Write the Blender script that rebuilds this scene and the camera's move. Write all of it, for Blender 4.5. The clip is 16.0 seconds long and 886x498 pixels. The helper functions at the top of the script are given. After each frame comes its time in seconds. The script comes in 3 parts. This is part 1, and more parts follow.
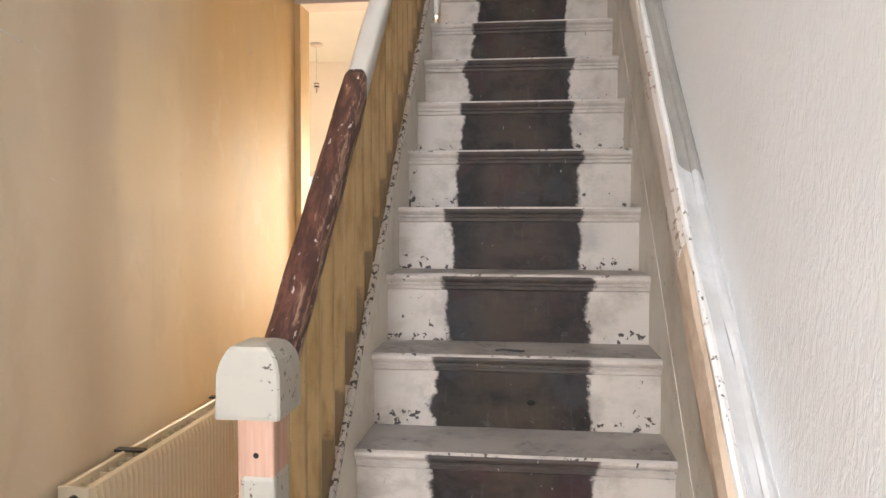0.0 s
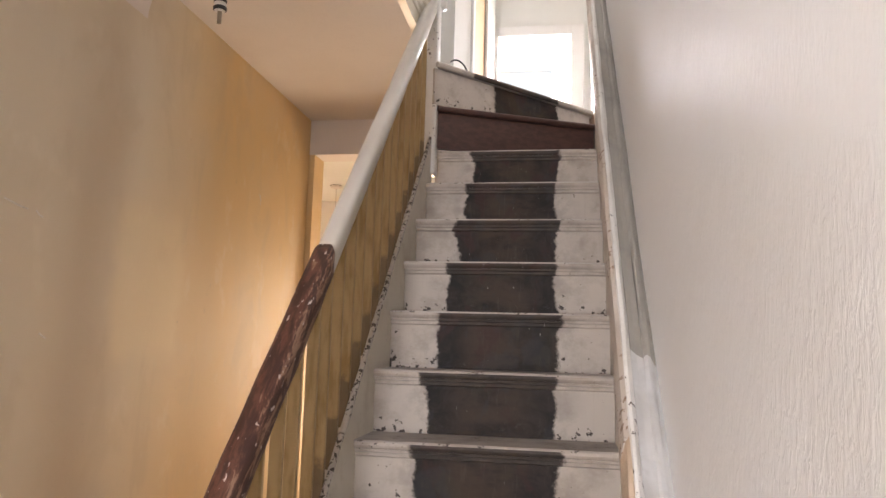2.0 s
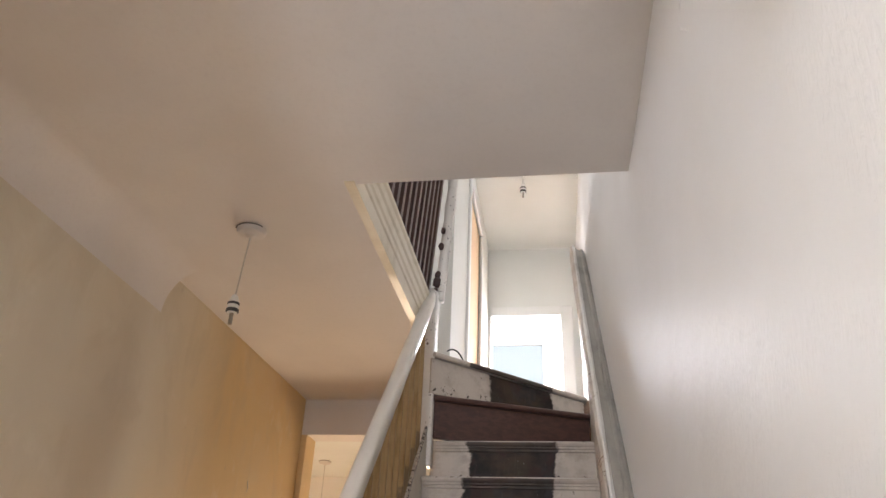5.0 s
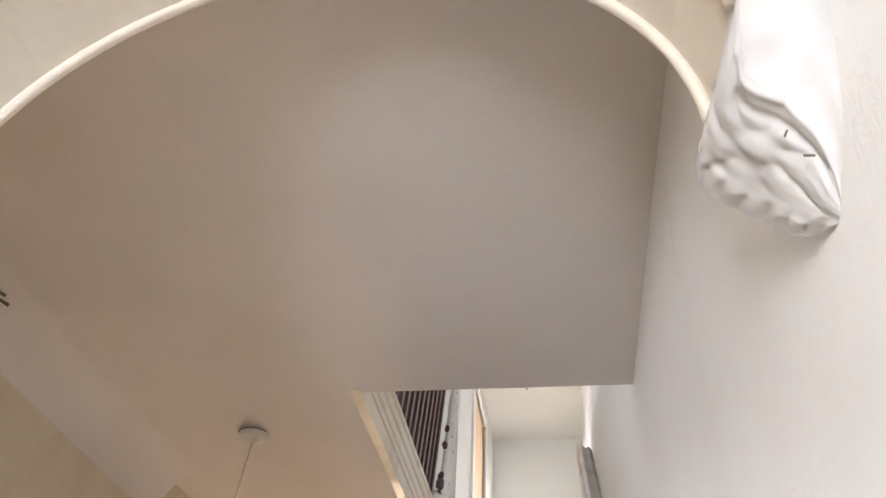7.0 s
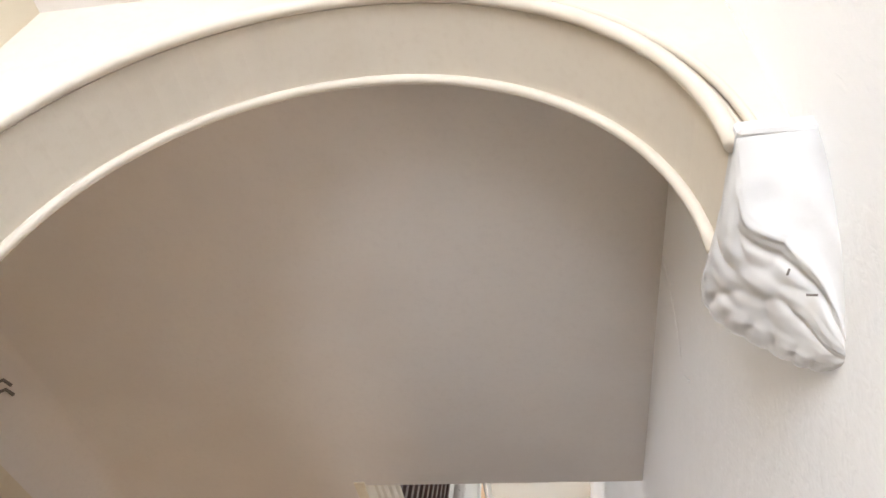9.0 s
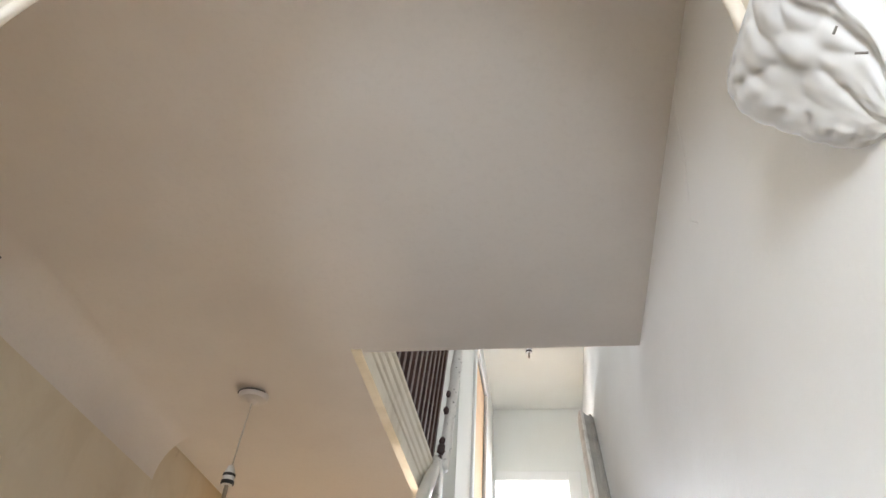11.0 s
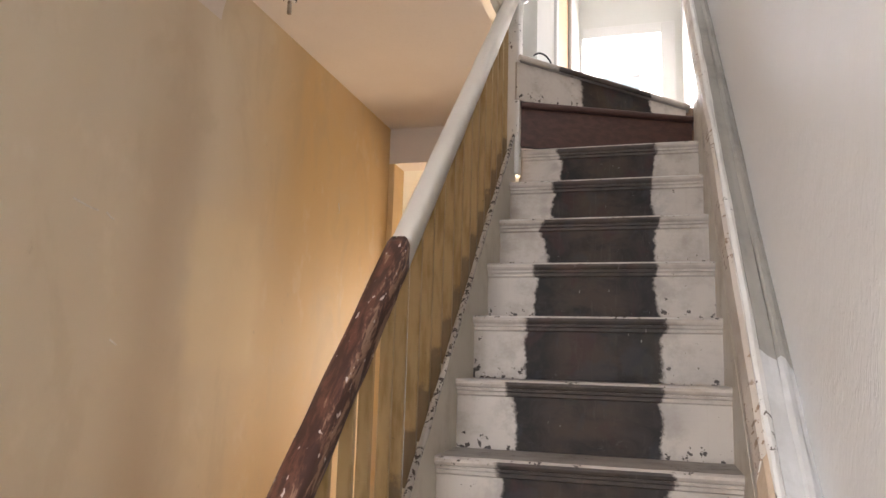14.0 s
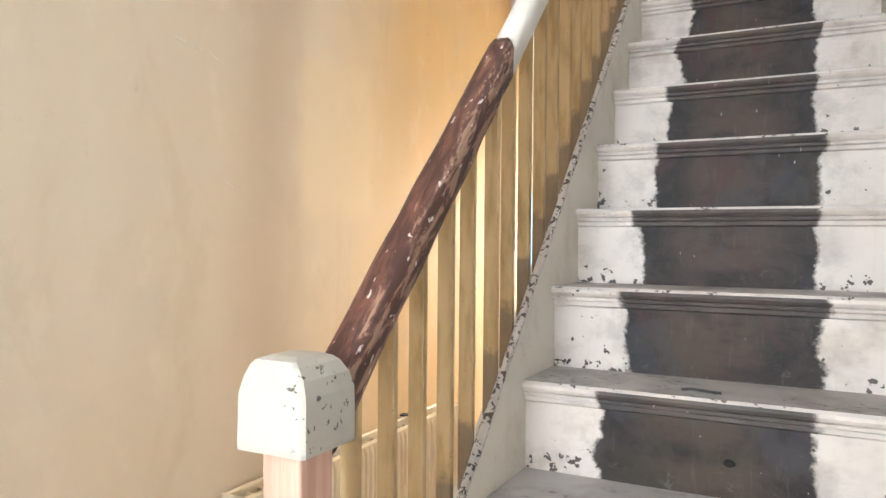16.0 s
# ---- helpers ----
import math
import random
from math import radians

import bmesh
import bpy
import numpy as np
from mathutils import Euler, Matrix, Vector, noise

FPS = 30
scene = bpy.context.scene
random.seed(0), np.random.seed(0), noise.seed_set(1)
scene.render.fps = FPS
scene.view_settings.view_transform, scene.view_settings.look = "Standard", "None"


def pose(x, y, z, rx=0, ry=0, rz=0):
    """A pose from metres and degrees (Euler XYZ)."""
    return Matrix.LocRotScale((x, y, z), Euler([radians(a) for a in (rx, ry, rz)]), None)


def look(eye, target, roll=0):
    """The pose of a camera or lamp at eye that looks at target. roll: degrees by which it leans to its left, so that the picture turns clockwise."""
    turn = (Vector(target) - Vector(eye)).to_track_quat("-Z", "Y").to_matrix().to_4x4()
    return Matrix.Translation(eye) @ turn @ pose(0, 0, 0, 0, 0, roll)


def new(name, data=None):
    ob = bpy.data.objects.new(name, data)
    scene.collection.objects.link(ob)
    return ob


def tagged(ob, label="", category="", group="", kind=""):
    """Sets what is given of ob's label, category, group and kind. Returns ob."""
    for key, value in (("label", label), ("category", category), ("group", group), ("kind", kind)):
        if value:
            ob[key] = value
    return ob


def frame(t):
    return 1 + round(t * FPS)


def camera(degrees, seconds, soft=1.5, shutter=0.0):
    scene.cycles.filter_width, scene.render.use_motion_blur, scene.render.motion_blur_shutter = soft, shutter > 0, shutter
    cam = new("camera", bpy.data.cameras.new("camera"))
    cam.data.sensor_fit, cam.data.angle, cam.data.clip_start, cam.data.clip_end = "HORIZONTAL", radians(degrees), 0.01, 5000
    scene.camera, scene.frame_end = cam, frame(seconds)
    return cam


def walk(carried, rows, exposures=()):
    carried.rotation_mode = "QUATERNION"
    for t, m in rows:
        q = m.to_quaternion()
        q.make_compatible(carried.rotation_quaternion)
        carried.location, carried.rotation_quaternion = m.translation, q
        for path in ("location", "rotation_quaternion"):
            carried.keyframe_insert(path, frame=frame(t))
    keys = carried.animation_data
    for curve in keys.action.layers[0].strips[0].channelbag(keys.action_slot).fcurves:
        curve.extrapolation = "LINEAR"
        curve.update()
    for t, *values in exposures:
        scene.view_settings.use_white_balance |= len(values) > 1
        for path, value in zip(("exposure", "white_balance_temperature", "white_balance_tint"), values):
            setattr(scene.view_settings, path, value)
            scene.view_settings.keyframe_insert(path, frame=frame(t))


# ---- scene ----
cam = camera(63.5, 16.0)
PATH = [
    (0, (0.394, -0.987, 1.29), (0.161, 0.998, 1.209), 0.1),
    (0.5, (0.485, -0.964, 1.308), (0.221, 1.017, 1.217), 0.8),
    (1, (0.546, -0.987, 1.341), (0.21, 0.985, 1.335), 1.7),
    (1.5, (0.564, -0.983, 1.38), (0.216, 0.98, 1.534), 1.4),
    (2, (0.564, -0.996, 1.409), (0.242, 0.96, 1.674), 1.6),
    (2.5, (0.551, -1.006, 1.431), (0.251, 0.935, 1.809), 1.9),
    (3, (0.544, -1.007, 1.455), (0.25, 0.908, 1.949), 2.1),
    (3.5, (0.557, -1.018, 1.487), (0.256, 0.865, 2.09), 2.5),
    (6, (0.54, -1.126, 1.535), (0.268, 0.481, 2.693), 2.8),
    (6.5, (0.544, -1.151, 1.558), (0.273, 0.384, 2.811), 3.5),
    (7, (0.546, -1.176, 1.587), (0.274, 0.285, 2.926), 3.9),
    (7.5, (0.547, -1.207, 1.603), (0.277, 0.178, 3.021), 4.2),
    (8, (0.547, -1.229, 1.616), (0.277, 0.083, 3.102), 4.9),
    (10.5, (0.538, -1.171, 1.603), (0.262, 0.203, 3.03), 5.1),
    (11, (0.528, -1.101, 1.584), (0.25, 0.406, 2.87), 4.2),
    (11.5, (0.529, -1.047, 1.545), (0.247, 0.573, 2.684), 3.7),
    (12, (0.533, -0.995, 1.513), (0.231, 0.713, 2.508), 3.4),
    (12.5, (0.531, -0.965, 1.485), (0.199, 0.819, 2.326), 2.9),
    (13, (0.522, -0.934, 1.443), (0.152, 0.908, 2.127), 2.5),
    (13.5, (0.523, -0.882, 1.412), (0.079, 1.001, 1.918), 1.6),
    (14, (0.526, -0.797, 1.367), (-0.025, 1.099, 1.685), 1.7),
    (14.5, (0.53, -0.728, 1.324), (-0.2, 1.124, 1.51), 1.4),
    (15, (0.516, -0.65, 1.275), (-0.308, 1.169, 1.382), 0.9),
    (15.5, (0.53, -0.625, 1.243), (-0.349, 1.172, 1.271), 0.2),
    (16, (0.538, -0.623, 1.241), (-0.373, 1.157, 1.222), 0.5),
]
walk(cam, [(t, look(eye, aim, roll)) for t, eye, aim, roll in PATH],
     [(0.0, -0.10, 6300, 17), (0.5, -0.06, 6000, 14), (1.5, -0.38, 6750, 23), (3.0, -0.68, 6750, 23), (6.0, -0.72, 6450, 18), (8.0, -0.74, 6500, 19),
      (10.5, -0.70, 6200, 12), (12.5, -0.68, 6200, 13), (14.0, -0.46, 6550, 20), (15.0, 0.38, 6000, 13), (16.0, 0.58, 5900, 12)])

# ---- light ----
world = bpy.data.worlds.new("overcast_sky")
scene.world = world
world.use_nodes = True
wt = world.node_tree
sky = wt.nodes.new("ShaderNodeTexSky")
sky.sky_type, sky.sun_disc = "NISHITA", False
sky.sun_elevation, sky.sun_rotation = radians(40), radians(200)
wt.links.new(sky.outputs[0], wt.nodes["Background"].inputs[0])
wt.nodes["Background"].inputs[1].default_value = 0.12
sun = new("sun", bpy.data.lights.new("sun", "SUN"))
sun.data.energy, sun.data.angle, sun.data.color = 1.0, radians(12), (1.0, 0.96, 0.9)
sun.matrix_world = look((0, 0, 20), (4, 12, 3))


def area_light(name, eye, aim, w, h, watts, colour, spread=180):
    lamp = new(name, bpy.data.lights.new(name, "AREA"))
    lamp.data.shape, lamp.data.size, lamp.data.size_y = "RECTANGLE", w, h
    lamp.data.energy, lamp.data.color, lamp.data.spread = watts, colour, radians(spread)
    lamp.matrix_world = look(eye, aim)
    return lamp


area_light("front_door_daylight", (-0.02, -3.32, 1.75), (0.75, -0.5, 1.5), 0.5, 1.7, 132, (0.86, 0.94, 1.0))
# unseen fill lamp, added to brighten the near left hall wall
area_light("front_room_daylight", (-0.68, -3.3, 1.05), (-0.72, 0, 0.75), 0.5, 1.2, 34, (0.95, 0.97, 1.0))
area_light("back_room_daylight", (-0.60, 5.45, 1.25), (-0.88, 1.6, 0.15), 0.95, 1.5, 112, (1.0, 0.79, 0.52), 112)
area_light("upper_room_daylight", (0.16, 6.42, 3.6), (0.16, 0, 3.6), 0.62, 1.6, 760, (0.93, 0.98, 1.0))
# added fill over the landing; the wall behind it has no window
area_light("upper_front_daylight", (-0.3, -2.2, 3.9), (-0.1, 3.0, 3.8), 0.9, 1.0, 125, (0.92, 0.96, 1.0))


# ---- materials ----
class Nodes:
    """A node material with a few short ways to add nodes; places in metres."""

    def __init__(self, name, rough=0.6, metal=0.0, spec=0.5):
        self.mat = bpy.data.materials.new(name)
        self.mat.use_nodes = True
        self.t = self.mat.node_tree
        self.b = self.t.nodes["Principled BSDF"]
        self.b.inputs["Roughness"].default_value = rough
        self.b.inputs["Metallic"].default_value = metal
        self.b.inputs["Specular IOR Level"].default_value = spec
        self.pos = self.t.nodes.new("ShaderNodeNewGeometry").outputs["Position"]

    def set(self, sock, v):
        if hasattr(v, "is_output"):
            self.t.links.new(v, sock)
        elif isinstance(v, (tuple, list)) and len(v) == 3 and sock.type == "RGBA":
            sock.default_value = (*v, 1)
        else:
            sock.default_value = v

    def stretch(self, sx, sy, sz):
        m = self.t.nodes.new("ShaderNodeVectorMath")
        m.operation = "MULTIPLY"
        self.set(m.inputs[0], self.pos)
        m.inputs[1].default_value = (sx, sy, sz)
        return m.outputs[0]

    def noise(self, scale, detail=4.0, rough=0.55, vec=None, warp=0.0):
        n = self.t.nodes.new("ShaderNodeTexNoise")
        n.inputs["Scale"].default_value, n.inputs["Detail"].default_value = scale, detail
        n.inputs["Roughness"].default_value, n.inputs["Distortion"].default_value = rough, warp
        self.set(n.inputs["Vector"], self.pos if vec is None else vec)
        return n.outputs["Fac"]

    def spots(self, scale, vec=None):
        n = self.t.nodes.new("ShaderNodeTexVoronoi")
        n.inputs["Scale"].default_value = scale
        self.set(n.inputs["Vector"], self.pos if vec is None else vec)
        return n.outputs["Distance"], n.outputs["Color"]

    def math(self, op, a, b=0.0, clamp=False):
        n = self.t.nodes.new("ShaderNodeMath")
        n.operation, n.use_clamp = op, clamp
        self.set(n.inputs[0], a)
        self.set(n.inputs[1], b)
        return n.outputs[0]

    def ramp(self, fac, lo, hi):
        n = self.t.nodes.new("ShaderNodeMapRange")
        n.interpolation_type = "SMOOTHSTEP"
        self.set(n.inputs[0], fac)
        n.inputs[1].default_value, n.inputs[2].default_value = lo, hi
        return n.outputs[0]

    def mix(self, fac, a, b):
        n = self.t.nodes.new("ShaderNodeMix")
        n.data_type = "RGBA"
        self.set(n.inputs[0], fac)
        self.set(n.inputs[6], a)
        self.set(n.inputs[7], b)
        return n.outputs[2]

    def axis(self, k):
        n = self.t.nodes.new("ShaderNodeSeparateXYZ")
        self.set(n.inputs[0], self.pos)
        return n.outputs[k]

    def bump(self, height, strength, distance):
        n = self.t.nodes.new("ShaderNodeBump")
        n.inputs["Strength"].default_value, n.inputs["Distance"].default_value = strength, distance
        self.set(n.inputs["Height"], height)
        old = self.b.inputs["Normal"].links
        if old:
            self.set(n.inputs["Normal"], old[0].from_socket)
        self.set(self.b.inputs["Normal"], n.outputs[0])

    def done(self, colour, rough=None):
        self.set(self.b.inputs["Base Color"], colour)
        if rough is not None:
            self.set(self.b.inputs["Roughness"], rough)
        return self.mat


def plaster(name, colour, stain, relief=0.3, coarse=1.6):
    n = Nodes(name, 0.75, spec=0.25)
    big = n.ramp(n.noise(coarse, 3), 0.38, 0.68)
    fine = n.noise(70, 5)
    n.bump(fine, relief, 0.002)
    n.bump(n.noise(5, 2), 0.25, 0.01)
    c = n.mix(n.math("MULTIPLY", big, 0.55), colour, stain)
    return n.done(n.mix(n.math("MULTIPLY", n.ramp(fine, 0.45, 0.75), 0.25), c, stain))


def textured_paper():
    # white blown wallpaper with an upright grain
    n = Nodes("white_textured_wallpaper", 0.6, spec=0.35)
    grain = n.noise(1.0, 3, 0.6, n.stretch(105, 105, 34), 0.8)
    n.bump(n.ramp(grain, 0.35, 0.65), 0.21, 0.0030)
    n.bump(n.noise(7, 2), 0.3, 0.012)
    big = n.ramp(n.noise(1.3, 4), 0.42, 0.7)
    return n.done(n.mix(n.math("MULTIPLY", big, 0.45), (0.90, 0.895, 0.89), (0.82, 0.805, 0.785)))


def cream_wall():
    # cream emulsion: stained upright bands with shade painted in, one paler repainted patch, scuffs
    n = Nodes("cream_painted_plaster", 0.6, spec=0.3)
    y, z = n.axis(1), n.axis(2)
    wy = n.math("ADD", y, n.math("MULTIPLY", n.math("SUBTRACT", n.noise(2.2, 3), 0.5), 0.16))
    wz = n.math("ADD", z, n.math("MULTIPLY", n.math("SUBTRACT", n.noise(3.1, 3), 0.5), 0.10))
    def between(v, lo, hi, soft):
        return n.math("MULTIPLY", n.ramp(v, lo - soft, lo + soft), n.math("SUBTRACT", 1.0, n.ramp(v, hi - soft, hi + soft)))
    # dark upright bands: stains plus the shade between front and back light
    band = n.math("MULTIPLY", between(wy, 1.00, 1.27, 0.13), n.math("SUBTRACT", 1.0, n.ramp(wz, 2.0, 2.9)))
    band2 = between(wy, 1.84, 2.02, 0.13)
    patch = n.math("MULTIPLY", between(wy, 1.28, 1.71, 0.05), between(wz, 1.33, 1.88, 0.06))
    streak = n.ramp(n.noise(1.0, 2, 0.4, n.stretch(1, 3.2, 0.35)), 0.42, 0.62)
    mottle = n.ramp(n.noise(1.7, 4), 0.42, 0.68)
    mark = n.ramp(n.noise(9, 6, 0.7), 0.66, 0.74)
    fine = n.noise(55, 4)
    n.bump(fine, 0.16, 0.002)
    n.bump(n.noise(4, 2), 0.3, 0.012)
    # base colour goes from cream to ochre towards the back of the hall
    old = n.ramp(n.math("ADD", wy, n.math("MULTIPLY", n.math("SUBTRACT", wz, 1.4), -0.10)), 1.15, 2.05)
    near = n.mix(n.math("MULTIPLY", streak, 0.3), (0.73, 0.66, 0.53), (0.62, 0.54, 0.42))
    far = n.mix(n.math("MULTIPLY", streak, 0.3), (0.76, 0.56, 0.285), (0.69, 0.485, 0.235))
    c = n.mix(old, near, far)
    c = n.mix(n.math("MULTIPLY", mottle, 0.4), c, (0.70, 0.60, 0.45))
    blotch = n.ramp(n.noise(1.0, 5, 0.62, n.stretch(4, 4.5, 2.2), 0.6), 0.50, 0.66)
    c = n.mix(n.math("MULTIPLY", blotch, 0.22), c, (0.55, 0.46, 0.32))
    rubbed = n.ramp(n.noise(1.0, 4, 0.6, n.stretch(6, 7, 5)), 0.56, 0.70)
    c = n.mix(n.math("MULTIPLY", rubbed, 0.18), c, (0.86, 0.79, 0.66))
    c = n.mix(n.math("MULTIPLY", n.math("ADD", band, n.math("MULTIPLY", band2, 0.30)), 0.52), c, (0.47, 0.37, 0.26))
    c = n.mix(n.math("MULTIPLY", patch, 0.5), c, (0.84, 0.71, 0.47))
    return n.done(n.mix(n.math("MULTIPLY", mark, 0.3), c, (0.45, 0.37, 0.28)))


def chipped(name, paint, under, dirt, amount=0.62, gloss=0.38, spread=0.5):
    # old gloss paint, yellowed and chipped through to dark wood
    n = Nodes(name, gloss, spec=0.5)
    grime = n.ramp(n.noise(6, 5, 0.65), 0.45, 0.75)
    chip = n.math("MULTIPLY", n.ramp(n.noise(75, 4, 0.6), amount - 0.01, amount + 0.01), n.ramp(n.noise(9, 2), spread, spread + 0.06))
    n.bump(n.math("SUBTRACT", 1.0, chip), 0.5, 0.002)
    n.bump(n.noise(30, 4), 0.12, 0.003)
    c = n.mix(n.math("MULTIPLY", grime, 0.6), paint, dirt)
    return n.done(n.mix(chip, c, under), n.math("ADD", gloss, n.math("MULTIPLY", grime, 0.25)))


def stair_paint(name, runner, x0, x1):
    """White chipped gloss at the sides and a dark stained runner between x0 and x1 with a brushed, uneven edge."""
    n = Nodes(name, 0.4, spec=0.25)
    x, z = n.axis(0), n.axis(2)
    wob = n.math("MULTIPLY", n.math("SUBTRACT", n.noise(1.0, 5, 0.7, n.stretch(20, 5, 24)), 0.5), 0.055)
    wob = n.math("ADD", wob, n.math("MULTIPLY", n.math("SUBTRACT", n.noise(1.0, 1, 0.5, n.stretch(2, 4, 5)), 0.5), 0.09))
    xw = n.math("ADD", x, wob)
    left = n.ramp(xw, x0 - 0.005, x0 + 0.009)
    right = n.math("SUBTRACT", 1.0, n.ramp(xw, x1 - 0.009, x1 + 0.005))
    dark = n.math("MULTIPLY", left, right)
    up = n.math("DIVIDE", n.math("MODULO", z, 0.19), 0.19)
    low = n.math("SUBTRACT", 1.0, n.ramp(up, 0.08, 0.42))
    keep = n.math("ADD", n.math("MULTIPLY", low, 0.14), n.math("MULTIPLY", n.ramp(n.noise(7, 2), 0.45, 0.7), 0.06))
    chip = n.ramp(n.math("ADD", n.noise(48, 3, 0.55), keep), 0.742, 0.758)
    pin = n.ramp(n.math("ADD", n.noise(130, 2), 0.0), 0.765, 0.775)
    chip = n.math("MAXIMUM", chip, pin)
    grime = n.ramp(n.noise(1.0, 5, 0.65, n.stretch(8, 8, 10)), 0.42, 0.72)
    runs = n.ramp(n.noise(1.0, 3, 0.6, n.stretch(55, 20, 5)), 0.55, 0.75)
    halo = n.math("MULTIPLY", n.ramp(xw, x0 - 0.11, x0), n.math("SUBTRACT", 1.0, n.ramp(xw, x1, x1 + 0.13)))
    smear = n.math("MULTIPLY", halo, n.ramp(n.noise(13, 5, 0.65), 0.44, 0.62))
    white = n.mix(n.math("MULTIPLY", grime, 0.6), (0.50, 0.44, 0.375), (0.28, 0.22, 0.17))
    white = n.mix(n.math("MULTIPLY", runs, 0.35), white, (0.42, 0.36, 0.29))
    white = n.mix(n.math("MULTIPLY", smear, 0.45), white, (0.27, 0.235, 0.21))
    white = n.mix(chip, white, (0.07, 0.055, 0.045))
    worn = n.ramp(n.noise(9, 5, 0.7, None, 0.8), 0.40, 0.66)
    mid = 0.5 * (x0 + x1)
    inner = n.math("SUBTRACT", 1.0, n.ramp(n.math("ABSOLUTE", n.math("SUBTRACT", xw, mid)), 0.06, 0.15))
    warm = n.math("MULTIPLY", n.ramp(n.noise(1.0, 4, 0.65, n.stretch(5, 5, 11)), 0.36, 0.60), inner)
    brown = n.mix(worn, (0.014, 0.010, 0.0085), (0.034, 0.024, 0.019))
    brown = n.mix(n.math("MULTIPLY", warm, 0.7), brown, (0.064, 0.039, 0.024))
    # old coats showing through: maroon, slate blue and olive
    for seed, hue, amount in ((3.1, (0.048, 0.018, 0.015), 0.60), (7.7, (0.036, 0.037, 0.040), 0.40), (12.3, (0.048, 0.038, 0.022), 0.35)):
        shifted = n.t.nodes.new("ShaderNodeVectorMath")
        shifted.operation = "ADD"
        n.set(shifted.inputs[0], n.stretch(7, 7, 6))
        shifted.inputs[1].default_value = (seed, seed * 2, seed * 3)
        coat = n.ramp(n.noise(1.0, 4, 0.6, shifted.outputs[0], 0.5), 0.53, 0.62)
        brown = n.mix(n.math("MULTIPLY", coat, amount), brown, hue)
    scuff = n.ramp(n.noise(1.0, 5, 0.7, n.stretch(26, 26, 40), 0.4), 0.58, 0.72)
    brown = n.mix(n.math("MULTIPLY", n.math("MULTIPLY", scuff, low), 0.45), brown, (0.13, 0.115, 0.105))
    brush = n.ramp(n.noise(1.0, 4, 0.7, n.stretch(70, 70, 9)), 0.55, 0.78)
    brown = n.mix(n.math("MULTIPLY", brush, 0.30), brown, (0.11, 0.088, 0.072))
    fleck = n.ramp(n.noise(1.0, 3, 0.6, n.stretch(80, 80, 30)), 0.71, 0.735)
    brown = n.mix(n.math("MULTIPLY", fleck, 0.65), brown, (0.40, 0.37, 0.34))
    n.bump(n.math("SUBTRACT", 1.0, chip), 0.4, 0.0015)
    n.bump(n.noise(1.0, 4, 0.6, n.stretch(12, 70, 70)), 0.15, 0.002)
    return n.done(n.mix(n.math("MULTIPLY", dark, runner), white, brown), n.math("ADD", 0.45, n.math("MULTIPLY", dark, 0.15)))


def tread_paint():
    # grey dusty walked-on top, paint broken along the front edge
    n = Nodes("dusty_grey_tread_paint", 0.6)
    grime = n.ramp(n.noise(7, 5, 0.65), 0.4, 0.7)
    chip = n.math("MULTIPLY", n.ramp(n.noise(48, 4, 0.6), 0.6, 0.63), n.ramp(n.noise(7, 2), 0.48, 0.56))
    c = n.mix(grime, (0.40, 0.365, 0.335), (0.25, 0.225, 0.205))
    n.bump(n.noise(1.0, 4, 0.6, n.stretch(10, 80, 80)), 0.15, 0.002)
    return n.done(n.mix(n.math("MULTIPLY", chip, 0.75), c, (0.12, 0.1, 0.085)))


def stripped_rail():
    # rail half stripped: dark red-brown stain, bare wood and flecks of white paint along the grain
    n = Nodes("half_stripped_rail_wood", 0.5)
    along = n.t.nodes.new("ShaderNodeVectorRotate")
    along.rotation_type = "X_AXIS"
    n.set(along.inputs["Vector"], n.pos)
    along.inputs["Angle"].default_value = radians(-45)
    m = n.t.nodes.new("ShaderNodeVectorMath")
    m.operation = "MULTIPLY"
    n.set(m.inputs[0], along.outputs[0])
    m.inputs[1].default_value = (60, 13, 60)
    g = n.noise(1.0, 5, 0.65, m.outputs[0], 0.4)
    x = n.axis(0)
    c = n.mix(n.ramp(g, 0.42, 0.6), (0.050, 0.020, 0.014), (0.13, 0.052, 0.033))
    bare = n.ramp(n.math("ADD", g, n.math("MULTIPLY", n.ramp(x, -0.020, 0.008), 0.13)), 0.63, 0.71)
    c = n.mix(n.math("MULTIPLY", bare, 0.85), c, (0.30, 0.185, 0.12))
    m2 = n.t.nodes.new("ShaderNodeVectorMath")
    m2.operation = "MULTIPLY"
    n.set(m2.inputs[0], along.outputs[0])
    m2.inputs[1].default_value = (95, 34, 95)
    fl = n.ramp(n.noise(1.0, 3, 0.55, m2.outputs[0]), 0.66, 0.68)
    c = n.mix(n.math("MULTIPLY", fl, 0.9), c, (0.62, 0.55, 0.5))
    n.bump(g, 0.35, 0.003)
    return n.done(c)


def grained(name, lo, hi, axis="z", rough=0.6):
    n = Nodes(name, rough)
    s = {"z": (60, 60, 3), "y": (60, 3, 60), "x": (3, 60, 60), "slope": (50, 20, 20)}[axis]
    g = n.noise(1.0, 5, 0.6, n.stretch(*s), 0.5)
    n.bump(g, 0.2, 0.002)
    k = n.ramp(n.noise(14, 3), 0.62, 0.75)
    return n.done(n.mix(n.math("MULTIPLY", k, 0.4), n.mix(n.ramp(g, 0.35, 0.65), lo, hi), lo))


def plain(name, colour, rough=0.4, metal=0.0):
    n = Nodes(name, rough, metal)
    f = n.noise(40, 3)
    dark = tuple(c * 0.82 for c in colour)
    return n.done(n.mix(n.math("MULTIPLY", f, 0.5), colour, dark))


